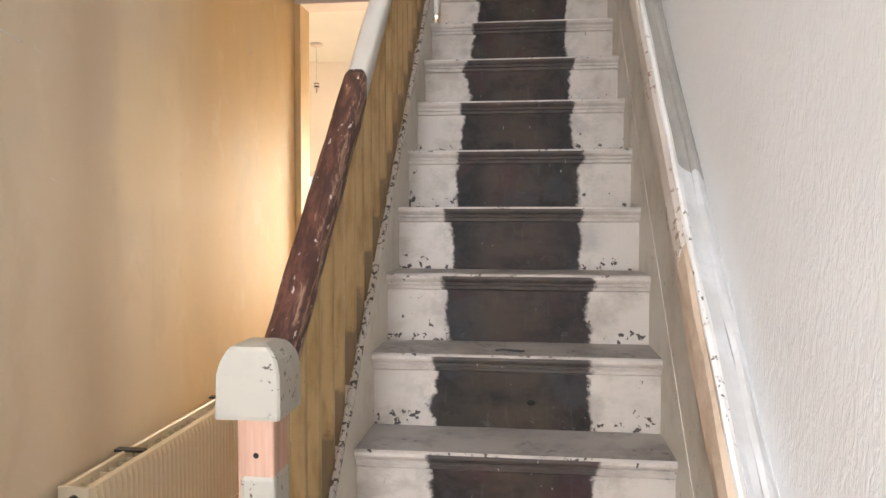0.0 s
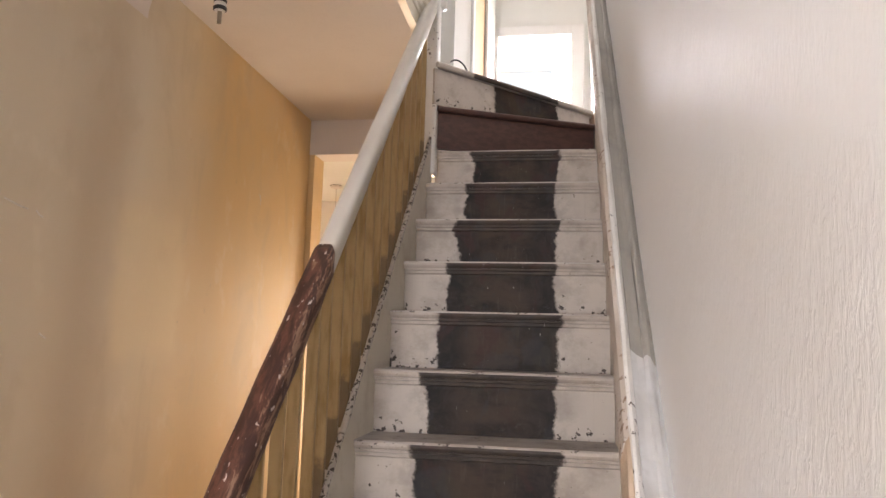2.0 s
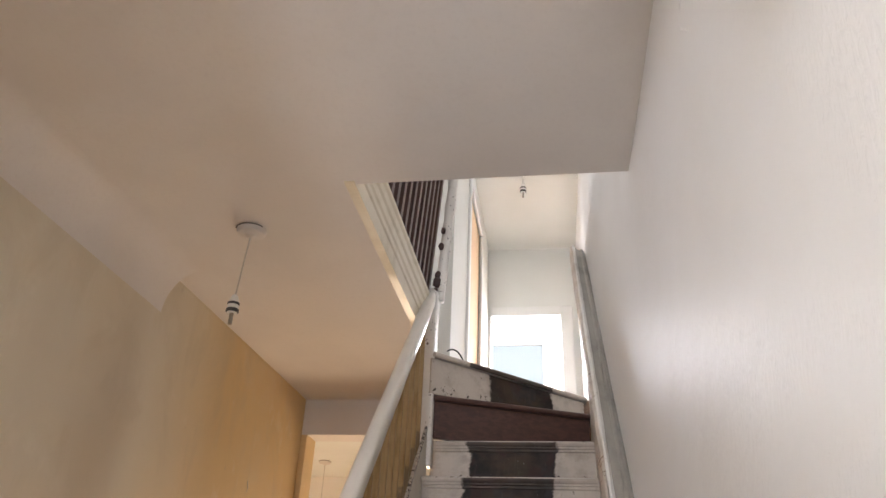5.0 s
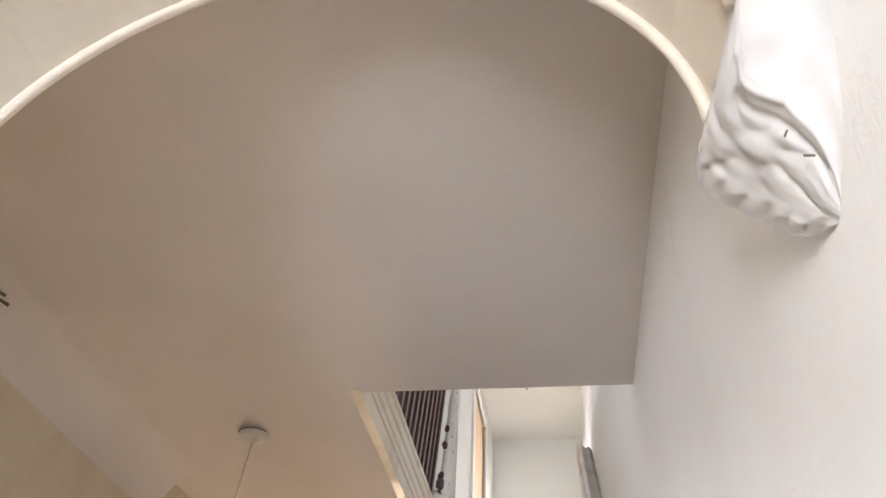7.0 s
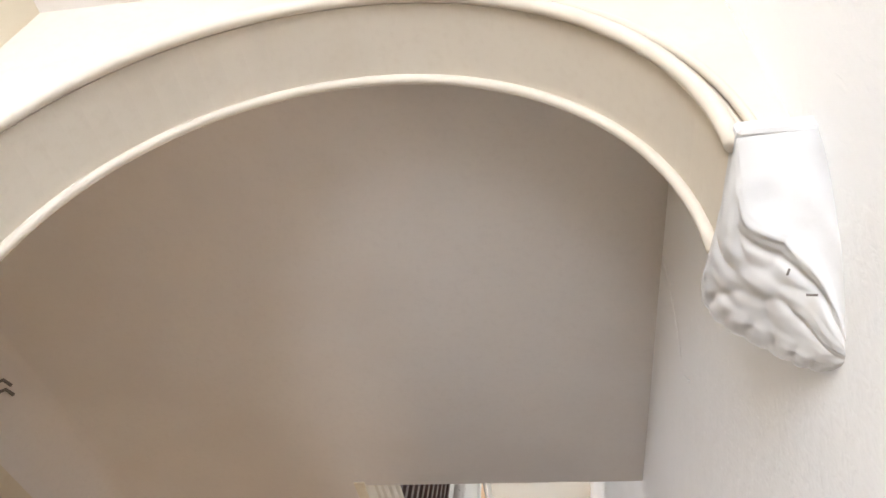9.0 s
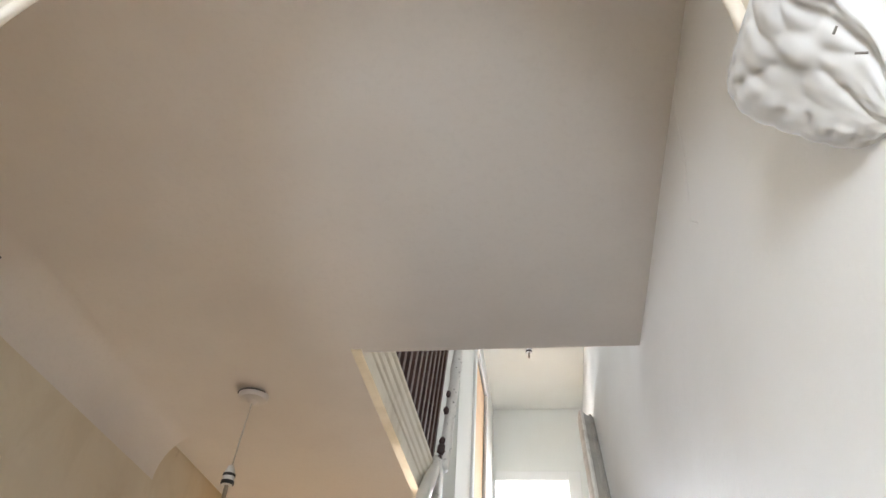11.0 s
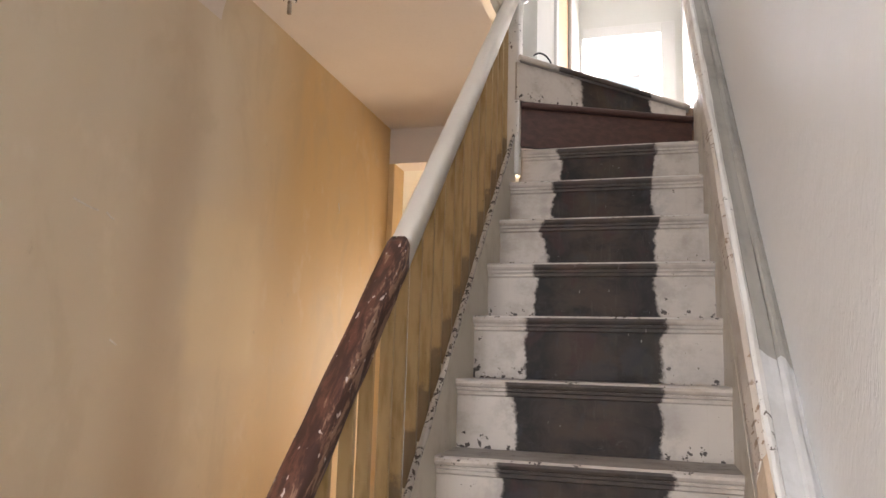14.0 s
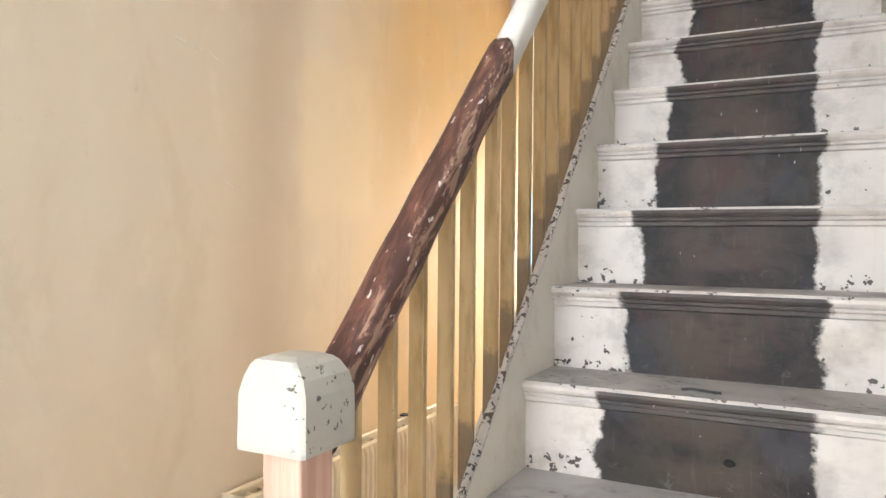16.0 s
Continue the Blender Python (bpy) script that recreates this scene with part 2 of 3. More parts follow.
def glow(name, colour, strength):
    m = bpy.data.materials.new(name)
    m.use_nodes = True
    b = m.node_tree.nodes["Principled BSDF"]
    b.inputs["Base Color"].default_value = (0, 0, 0, 1)
    b.inputs["Emission Color"].default_value = (*colour, 1)
    b.inputs["Emission Strength"].default_value = strength
    return m


def clear_glass():
    m = bpy.data.materials.new("clear_glass")
    m.use_nodes = True
    b = m.node_tree.nodes["Principled BSDF"]
    b.inputs["Roughness"].default_value = 0.02
    b.inputs["Transmission Weight"].default_value = 1.0
    b.inputs["IOR"].default_value = 1.45
    return m


M_PAPER = textured_paper()
M_CREAM = cream_wall()
M_CEIL = plaster("grey_white_ceiling_paint", (0.76, 0.715, 0.67), (0.67, 0.62, 0.575), 0.25)
M_ARCH = plaster("cream_white_arch_paint", (0.68, 0.615, 0.52), (0.59, 0.515, 0.415), 0.15, 3.0)
M_CORBEL = plaster("white_gloss_plaster", (0.64, 0.63, 0.62), (0.55, 0.535, 0.515), 0.14, 8.0)
M_CHALK = plaster("chalky_white_filler_paint", (0.62, 0.61, 0.59), (0.46, 0.44, 0.41), 0.4, 9.0)
M_UPWALL = plaster("pale_landing_paint", (0.82, 0.83, 0.79), (0.76, 0.77, 0.72), 0.15)
M_LITPEACH = plaster("lit_peach_reveal", (0.86, 0.62, 0.40), (0.80, 0.55, 0.34), 0.1)
M_TRIM = chipped("aged_white_gloss", (0.78, 0.755, 0.71), (0.12, 0.09, 0.07), (0.56, 0.52, 0.46))
M_STRING = chipped("grey_white_string_paint", (0.64, 0.585, 0.49), (0.14, 0.11, 0.085), (0.49, 0.43, 0.35), 0.68)
M_EDGE = chipped("flaking_string_edge", (0.50, 0.46, 0.41), (0.060, 0.046, 0.036), (0.36, 0.31, 0.26), 0.545, 0.4, 0.32)
M_RISER = stair_paint("riser_paint_with_dark_runner", 1.0, 0.165, 0.555)
M_NOSE = stair_paint("nosing_paint_with_dark_runner", 0.92, 0.158, 0.562)
M_RISERTOP = stair_paint("winder_paint_with_dark_runner", 1.0, 0.25, 0.55)
M_WORN = chipped("worn_tread_edge_paint", (0.46, 0.41, 0.36), (0.05, 0.035, 0.028), (0.24, 0.19, 0.155), 0.60, 0.4, 0.45)
M_BROWN = grained("red_brown_stained_board", (0.055, 0.026, 0.02), (0.085, 0.040, 0.030), "x", 0.45)
M_TREAD = tread_paint()
M_RAIL = stripped_rail()
M_RAILW = chipped("white_rail_paint", (0.66, 0.62, 0.55), (0.2, 0.1, 0.06), (0.60, 0.56, 0.5), 0.72, 0.35)
def baluster_paint():
    # ochre gloss; shade and wear painted dark into the foot above the string
    n = Nodes("ochre_baluster_paint", 0.42)
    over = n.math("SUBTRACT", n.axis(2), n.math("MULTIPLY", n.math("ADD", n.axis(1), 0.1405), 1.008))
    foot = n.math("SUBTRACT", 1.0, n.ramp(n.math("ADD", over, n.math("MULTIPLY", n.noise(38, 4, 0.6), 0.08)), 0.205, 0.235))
    grime = n.ramp(n.noise(1.0, 4, 0.6, n.stretch(40, 40, 7)), 0.42, 0.7)
    chip = n.ramp(n.noise(85, 3), 0.73, 0.75)
    c = n.mix(grime, (0.45, 0.325, 0.16), (0.32, 0.215, 0.085))
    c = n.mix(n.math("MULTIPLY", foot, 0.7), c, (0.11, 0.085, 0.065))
    n.bump(n.noise(30, 3), 0.12, 0.002)
    return n.done(n.mix(n.math("MULTIPLY", chip, 0.7), c, (0.14, 0.1, 0.065)))


M_BAL = baluster_paint()
M_DARKBAL = grained("dark_brown_baluster_varnish", (0.045, 0.022, 0.018), (0.085, 0.042, 0.034), "z", 0.4)
M_NEWEL = chipped("cream_newel_paint", (0.385, 0.36, 0.30), (0.08, 0.07, 0.055), (0.31, 0.275, 0.215), 0.63, 0.38, 0.46)
M_PINE = grained("bare_pink_pine", (0.42, 0.24, 0.165), (0.52, 0.325, 0.235), "z")
M_BAREWOOD = grained("bare_tan_wood_edge", (0.50, 0.375, 0.265), (0.62, 0.485, 0.36), "slope")
M_GREYTOP = chipped("grey_dado_cap_paint", (0.36, 0.335, 0.29), (0.20, 0.17, 0.14), (0.25, 0.235, 0.21), 0.7)
M_RUBBED = chipped("rubbed_rail_edge_paint", (0.58, 0.51, 0.44), (0.26, 0.17, 0.11), (0.42, 0.34, 0.27), 0.58)
M_FLOOR = grained("brown_floor_boards", (0.16, 0.09, 0.05), (0.25, 0.15, 0.085), "y")
M_RAD = plain("cream_radiator_enamel", (0.74, 0.66, 0.49), 0.35)
M_BLACK = plain("black_plastic", (0.03, 0.03, 0.03), 0.4)
M_WHITEP = plain("white_plastic", (0.78, 0.77, 0.74), 0.35)
M_BRASS = plain("dull_metal", (0.42, 0.38, 0.32), 0.35, 0.9)
M_CABLE = plain("grey_white_cable", (0.55, 0.53, 0.5), 0.5)
M_CABLESHADE = plain("dirty_cable_and_shade", (0.16, 0.14, 0.12), 0.6)
M_KNOT = plain("dark_knot_wood", (0.010, 0.007, 0.005), 0.9)
M_GLASS = clear_glass()
M_SKY = glow("bright_overcast_sky", (0.72, 0.93, 1.0), 1.35)
M_ROOM = plaster("pale_cream_room_paint", (0.86, 0.83, 0.79), (0.81, 0.77, 0.72), 0.12)
M_FASCIA = chipped("cream_fascia_paint", (0.70, 0.63, 0.49), (0.2, 0.15, 0.1), (0.52, 0.45, 0.32), 0.75)
M_CLEAN = plaster("clean_white_door_paint", (0.84, 0.84, 0.82), (0.78, 0.78, 0.75), 0.08)
M_FOAM = plaster("torn_plaster_edge", (0.78, 0.75, 0.69), (0.5, 0.42, 0.34), 0.6, 20)


# ---- building helpers ----
def part(name, bm, material, parent=None, label="", smooth=False):
    me = bpy.data.meshes.new(name)
    bmesh.ops.recalc_face_normals(bm, faces=bm.faces[:])
    bm.to_mesh(me)
    bm.free()
    me.materials.append(material)
    if smooth:
        for p in me.polygons:
            p.use_smooth = True
    ob = new(name, me)
    if parent is not None:
        ob.parent = parent
        ob.matrix_parent_inverse = parent.matrix_world.inverted()
    if label:
        tagged(ob, label)
    return ob


def thing(name, at, label, category, group="", kind=""):
    ob = new(name)
    ob.empty_display_size = 0.1
    ob.location = at
    bpy.context.view_layer.update()
    return tagged(ob, label, category, group, kind)


def setting(name, bm, material, label, category):
    return tagged(part(name, bm, material), label, category, kind="structure")


def box(bm, x0, x1, y0, y1, z0, z1, bevel=0.0, seg=1):
    vs = [bm.verts.new((x, y, z)) for x in (x0, x1) for y in (y0, y1) for z in (z0, z1)]
    fs = [bm.faces.new([vs[i] for i in f]) for f in ((0, 1, 3, 2), (4, 6, 7, 5), (0, 4, 5, 1), (2, 3, 7, 6), (0, 2, 6, 4), (1, 5, 7, 3))]
    if bevel:
        es = list({e for f in fs for e in f.edges})
        bmesh.ops.bevel(bm, geom=es, offset=bevel, segments=seg, affect="EDGES", profile=0.5)
    return bm


def prism(bm, poly, axis, lo, hi):
    """A polygon of two coordinates drawn out along the third axis."""
    def at(a, b, c):
        return {"x": (c, a, b), "y": (a, c, b), "z": (a, b, c)}[axis]
    one = [bm.verts.new(at(a, b, lo)) for a, b in poly]
    two = [bm.verts.new(at(a, b, hi)) for a, b in poly]
    bm.faces.new(one)
    bm.faces.new(two[::-1])
    for i in range(len(poly)):
        j = (i + 1) % len(poly)
        bm.faces.new((one[i], one[j], two[j], two[i]))
    return bm


def loft(bm, rings, closed=True, caps=True):
    """Skin over rings of points, ring by ring."""
    vs = [[bm.verts.new(p) for p in r] for r in rings]
    n = len(vs[0])
    for a, b in zip(vs, vs[1:]):
        for i in range(n if closed else n - 1):
            j = (i + 1) % n
            bm.faces.new((a[i], a[j], b[j], b[i]))
    if caps and closed:
        bm.faces.new(vs[0])
        bm.faces.new(vs[-1][::-1])
    return bm


def tube(bm, points, r, n=8):
    pts = [Vector(p) for p in points]
    rings = []
    for i, p in enumerate(pts):
        d = (pts[min(i + 1, len(pts) - 1)] - pts[max(i - 1, 0)]).normalized()
        q = d.to_track_quat("Z", "Y")
        rings.append([p + q @ Vector((r * math.cos(a), r * math.sin(a), 0)) for a in (2 * math.pi * k / n for k in range(n))])
    return loft(bm, rings)


def turned(bm, x, y, profile, n=20):
    """A turned body round an upright axis; profile of (radius, height)."""
    rings = [[(x + r * math.cos(2 * math.pi * k / n), y + r * math.sin(2 * math.pi * k / n), z) for k in range(n)] for r, z in profile]
    return loft(bm, rings)


def sloped(bm, section, y0, y1, wobble=0.0, steps=1, seed=1.0):
    """A section of (x, height over the nosing line) run along the stair slope."""
    rings = []
    for i in range(steps + 1):
        y = y0 + (y1 - y0) * i / steps
        rings.append([(x + wobble * noise.noise((seed + k, y * 9, x)), y, slope(y) + h + wobble * noise.noise((seed + 7 * k, y * 11, 3))) for k, (x, h) in enumerate(section)])
    return loft(bm, rings)


# ---- plan ----
RISE, GOING, WIDE = 0.19, 0.1885, 0.726
CEIL, BEAM, WELL, FASCIA = 2.765, 2.548, 0.764, -0.050
AX, AZ, AR, AF, AB = 0.283, 2.193, 0.447, -0.808, -0.69
LEFT, RIGHT, UPPER, LANDING, HALF = -0.965, 0.798, 4.57, 2.96, 2.66
BACK, SIDE, END = 3.12, 0.03, 4.6


def nose(n):
    return 0.048 + GOING * (n - 1)


def slope(y):
    return RISE * (y + 0.1405) / GOING


# ---- the setting ----
setting("floor", box(bmesh.new(), LEFT - 1.6, RIGHT + 0.1, -3.5, 6.2, -0.1, 0.0), M_FLOOR, "dark brown wooden hall floor boards", "floor")
b = bmesh.new()
ys = [-3.5 + 2.8 * k / 6 for k in range(6)] + [-0.7 + 3.9 * k / 60 for k in range(60)] + [3.2 + 4.5 * k / 6 for k in range(7)]
zs = [UPPER * k / 70 for k in range(71)]
grid = []
for y in ys:
    foot = slope(min(max(y, -0.35), 2.75)) + 0.655
    row = []
    for z in zs:
        u = min(1.0, max(0.0, (z - foot + 0.02) / 0.9))
        far = min(1.0, max(0.0, (y - 2.76) / 0.4)) + min(1.0, max(0.0, (-0.36 - y) / 0.34))
        bow = 0.030 * (1 - u * u * (3 - 2 * u)) * (1 - min(1.0, far))
        row.append(b.verts.new((RIGHT - bow + 0.0025 * noise.noise((y * 1.7, z * 1.7, 5)), y, z)))
    grid.append(row)
for r0, r1 in zip(grid, grid[1:]):
    for k in range(70):
        b.faces.new((r0[k], r0[k + 1], r1[k + 1], r1[k]))
box(b, RIGHT + 0.02, RIGHT + 0.12, -3.5, 7.7, 0, UPPER)
wall_r = setting("wall_right", b, M_PAPER, "white textured wallpaper on the bowed stair wall", "wall")
for p in wall_r.data.polygons:
    p.use_smooth = len(wall_r.data.polygons) - p.index > 6
setting("wall_left", box(bmesh.new(), LEFT - 0.12, LEFT, -0.69, BACK, 0, UPPER), M_CREAM, "cream painted hall wall with stains, patches and painted-in shade", "wall")
setting("wall_front_hall", box(bmesh.new(), -0.41, -0.29, -3.5, AF, 0, UPPER), M_CREAM, "cream painted narrow front hall wall", "wall")
# includes an unseen side room, added to enclose the left wall's fill lamp
b = box(bmesh.new(), -1.5, -0.41, -3.5, -3.4, 0, UPPER)
box(b, -1.6, -1.5, -3.5, AF, 0, UPPER)
box(b, -1.5, LEFT, AF, AB, 0, UPPER)
box(b, -1.5, -0.41, -3.4, AF, CEIL, CEIL + 0.1)
box(b, -0.29, -0.15, -3.5, -3.4, 0, UPPER)
box(b, 0.65, RIGHT, -3.5, -3.4, 0, UPPER)
box(b, -0.15, 0.65, -3.5, -3.4, 2.6, UPPER)
box(b, -0.15, 0.65, -3.5, -3.4, 0, 0.9)
setting("wall_front", b, M_CREAM, "front wall round the glazed entrance", "wall")
setting("front_sky", box(bmesh.new(), -0.5, 1.0, -3.75, -3.7, 0.5, 3.0), M_SKY, "bright sky outside the entrance", "backdrop")

# arch between the narrow front hall and the stair hall
ring = [(AX + AR * math.cos(math.pi * k / 40), AZ + AR * math.sin(math.pi * k / 40)) for k in range(41)]
b = prism(bmesh.new(), [(RIGHT, AZ)] + ring[:21] + [(AX, CEIL), (RIGHT, CEIL)], "y", AF, AB)
prism(b, [(LEFT, CEIL), (AX, CEIL)] + ring[20:] + [(LEFT, AZ)], "y", AF, AB)
box(b, -0.40, AX - AR - 0.02, AF, AB, 0, AZ)
# unseen gap left below 2.05 m so the added fill passes through
box(b, LEFT, -0.93, AF, AB, 0, AZ)
box(b, -0.93, -0.40, AF, AB, 2.05, AZ)
setting("wall_arch", b, M_ARCH, "cream wall pierced by a round plaster arch", "wall")

b = bmesh.new()
for y0, out, r in ((AF - 0.012, 0.0, 0.010), (AB + 0.003, -0.004, 0.008), (AF - 0.007, 0.028, 0.006)):
    tube(b, [(AX + (AR + out) * math.cos(math.pi * k / 48), y0, AZ + (AR + out) * math.sin(math.pi * k / 48)) for k in range(49)], r, 10)
arch_trim = setting("trim_arch", b, M_ARCH, "rounded cream plaster beads along the arch edges", "moulding")
for p in arch_trim.data.polygons:
    p.use_smooth = True

b = box(bmesh.new(), LEFT, RIGHT, AB, WELL, CEIL, LANDING)
box(b, LEFT, FASCIA - 0.03, WELL, BACK, CEIL, LANDING)
box(b, -0.29, RIGHT, -3.4, AF, CEIL, LANDING)
setting("ceiling", b, M_CEIL, "grey-white painted hall ceiling round the stair well", "ceiling")
setting("ceiling_upper", box(bmesh.new(), LEFT - 1.6, RIGHT, -3.4, 6.7, UPPER, UPPER + 0.1), M_UPWALL, "pale painted landing ceiling", "ceiling")

# rounded coving where the older wall meets the ceiling, narrowing towards the front
b = bmesh.new()
def cove_ring(y):
    w = 0.115 + 0.02 * (y + 0.69) / 2.0
    return [(LEFT + 0.0005 + w * (1 - math.cos(a)), y, CEIL - 0.0005 - 1.3 * w * (1 - math.sin(a))) for a in (math.pi / 2 * k / 14 for k in range(15))]
loft(b, [cove_ring(AB + (1.335 - AB) * k / 20) for k in range(21)], closed=False)
cove_ob = setting("trim_coving", b, M_CEIL, "soft rounded plaster coving along the ceiling", "moulding")
for p in cove_ob.data.polygons:
    p.use_smooth = True
b = bmesh.new()
b.faces.new([b.verts.new(v) for v in [(LEFT + 0.0005, 1.335, CEIL - 0.0005)] + cove_ring(1.335)])
setting("trim_coving_end", b, M_CEIL, "cut end of the plaster coving", "moulding")

# back of the hall: beam, piers and the room behind
setting("beam", box(bmesh.new(), LEFT, -0.06, BACK, BACK + 0.17, BEAM, CEIL), M_CEIL, "plastered beam over the hall opening", "beam")
b = box(bmesh.new(), LEFT - 0.12, LEFT + 0.035, BACK, BACK + 0.17, 0, BEAM)
box(b, -0.06, 0.06, BACK, BACK + 0.17, 0, CEIL)
setting("wall_hall_pier", b, M_CREAM, "cream piers beside the hall opening", "wall")
RY = 5.6
b = box(bmesh.new(), -2.4, -1.95, RY, RY + 0.1, 0, CEIL)
box(b, -1.56, -1.2, RY, RY + 0.1, 0, CEIL)
box(b, -1.95, -1.56, RY, RY + 0.1, 1.75, CEIL)
box(b, -0.15, 0.1, RY, RY + 0.1, 0, CEIL)
box(b, -1.2, -0.15, RY, RY + 0.1, 2.2, CEIL)
box(b, -1.2, -0.15, RY, RY + 0.1, 0, 0.3)
box(b, -2.5, -2.4, BACK + 0.17, RY + 0.1, 0, CEIL)
box(b, -0.06, 0.1, BACK + 0.17, RY, 0, 2.5)
box(b, -0.15, -0.06, BACK + 0.17, RY, 0, CEIL)
box(b, -2.4, LEFT - 0.12, BACK + 0.07, BACK + 0.17, 0, CEIL)
setting("wall_back_room", b, M_ROOM, "cream walls of the back room", "wall")
setting("ceiling_back_room", box(bmesh.new(), -2.5, -0.06, BACK + 0.17, RY + 0.1, CEIL, CEIL + 0.1), M_UPWALL, "white back room ceiling", "ceiling")
setting("back_sky", box(bmesh.new(), -2.6, 0.3, RY + 0.5, RY + 0.55, 0, 3.0), M_SKY, "bright sky outside the back window", "backdrop")
win = thing("window_1", (-0.675, RY + 0.05, 0.3), "white framed back room window with clear panes", "window", kind="structure")
b = bmesh.new()
for x0, x1, z0, z1 in ((-1.2, -1.14, 0.3, 2.2), (-0.21, -0.15, 0.3, 2.2), (-1.14, -0.21, 2.14, 2.2), (-1.14, -0.21, 0.3, 0.36), (-0.70, -0.65, 0.36, 2.14)):
    box(b, x0, x1, RY + 0.02, RY + 0.08, z0, z1)
part("window_frame", b, M_TRIM, win)
for x0, x1 in ((-1.14, -0.70), (-0.65, -0.21)):
    part("pane", box(bmesh.new(), x0, x1, RY + 0.048, RY + 0.052, 0.36, 2.14), M_GLASS, win).visible_shadow = False
win = thing("window_3", (-1.755, RY + 0.05, 0.0), "narrow glazed back door with white frame", "glazed door", kind="structure")
b = bmesh.new()
for x0, x1, z0, z1 in ((-1.95, -1.91, 0.0, 1.75), (-1.60, -1.56, 0.0, 1.75), (-1.91, -1.60, 1.70, 1.75), (-1.91, -1.60, 0.0, 0.10)):
    box(b, x0, x1, RY + 0.02, RY + 0.08, z0, z1)
part("door_frame", b, M_TRIM, win)
part("pane", box(bmesh.new(), -1.91, -1.60, RY + 0.048, RY + 0.052, 0.10, 1.70), M_GLASS, win).visible_shadow = False

# upper storey
b = box(bmesh.new(), SIDE - 0.1, SIDE, 2.42, 3.12, HALF, UPPER)
box(b, SIDE - 0.1, SIDE, 3.86, END, HALF, UPPER)
box(b, SIDE - 0.1, SIDE, 3.12, 3.86, 4.30, UPPER)
box(b, SIDE - 0.1, SIDE - 0.07, 3.12, 3.86, HALF, 4.30)
setting("wall_corridor", b, M_UPWALL, "pale corridor wall with a doorway", "wall")
b = box(bmesh.new(), -0.8, 0.045, END, END + 0.1, HALF, UPPER)
box(b, 0.655, RIGHT, END, END + 0.1, HALF, UPPER)
box(b, 0.045, 0.655, END, END + 0.1, 3.93, UPPER)
setting("wall_corridor_end", b, M_UPWALL, "pale end wall with a tall opening", "wall")
b = box(bmesh.new(), -0.8, -0.20, 6.5, 6.6, HALF, UPPER)
box(b, 0.52, RIGHT, 6.5, 6.6, HALF, UPPER)
box(b, -0.20, 0.52, 6.5, 6.6, 4.45, UPPER)
box(b, -0.9, -0.8, END, 6.6, HALF, UPPER)
setting("wall_upper_room", b, M_UPWALL, "pale walls of the bright upper room", "wall")
setting("upper_sky", box(bmesh.new(), -1.2, 1.4, 7.2, 7.25, 2.0, 5.6), M_SKY, "bright sky outside the upper window", "backdrop")
b = box(bmesh.new(), LEFT, RIGHT, -2.6, -2.5, LANDING, UPPER)
box(b, LEFT - 0.12, LEFT, -2.6, -0.69, LANDING, UPPER)
box(b, LEFT, SIDE - 0.1, BACK, BACK + 0.1, LANDING, UPPER)
setting("wall_upper_front", b, M_UPWALL, "pale walls of the upper landing", "wall")
setting("floor_upper", box(bmesh.new(), SIDE - 0.05, RIGHT, 2.80, 6.5, HALF - 0.12, HALF - 0.001), M_FLOOR, "dark wooden boards of the upper corridor", "floor")
setting("floor_landing", box(bmesh.new(), LEFT, RIGHT, -2.5, -0.69, CEIL + 0.11, LANDING), M_FLOOR, "dark wooden landing boards", "floor")

door = thing("door_1", (SIDE, 3.4, HALF), "white casing round a peach panel in place of a warm-lit reveal", "door", kind="structure")
part("jamb", box(bmesh.new(), SIDE - 0.03, SIDE + 0.018, 3.04, 3.12, HALF, 4.38, 0.004), M_CLEAN, door)
part("jamb", box(bmesh.new(), SIDE - 0.03, SIDE + 0.018, 3.86, 3.94, HALF, 4.38, 0.004), M_CLEAN, door)
part("head", box(bmesh.new(), SIDE - 0.03, SIDE + 0.018, 3.12, 3.86, 4.30, 4.38, 0.004), M_CLEAN, door)
# peach panel fills the doorway; its colour carries the warm light beyond
part("door_leaf", box(bmesh.new(), SIDE - 0.065, SIDE - 0.008, 3.122, 3.858, HALF + 0.005, 4.298, 0.003), M_LITPEACH, door, "flush peach panel in place of a warm-lit reveal")
door = thing("door_2", (0.35, END, HALF), "white painted casing round the bright end opening", "door casing", kind="structure")
part("jamb", box(bmesh.new(), 0.033, 0.058, END - 0.03, END + 0.12, HALF, 3.92, 0.003), M_CLEAN, door)
part("jamb", box(bmesh.new(), 0.645, 0.745, END - 0.03, END + 0.12, HALF, 4.00, 0.003), M_CLEAN, door)
part("head", box(bmesh.new(), 0.058, 0.645, END - 0.03, END + 0.12, 3.92, 4.00, 0.003), M_CLEAN, door)
win = thing("window_2", (0.16, 6.55, HALF), "tall bright upper window with white frame", "window", kind="structure")
b = bmesh.new()
for x0, x1, z0, z1 in ((-0.20, -0.15, HALF, 4.45), (0.47, 0.52, HALF, 4.45), (-0.15, 0.47, 4.40, 4.45), (-0.15, 0.47, HALF, 2.75)):
    box(b, x0, x1, 6.52, 6.58, z0, z1)
part("window_frame", b, M_CLEAN, win)
part("pane", box(bmesh.new(), -0.15, 0.47, 6.548, 6.552, 2.75, 4.40), M_GLASS, win).visible_shadow = False

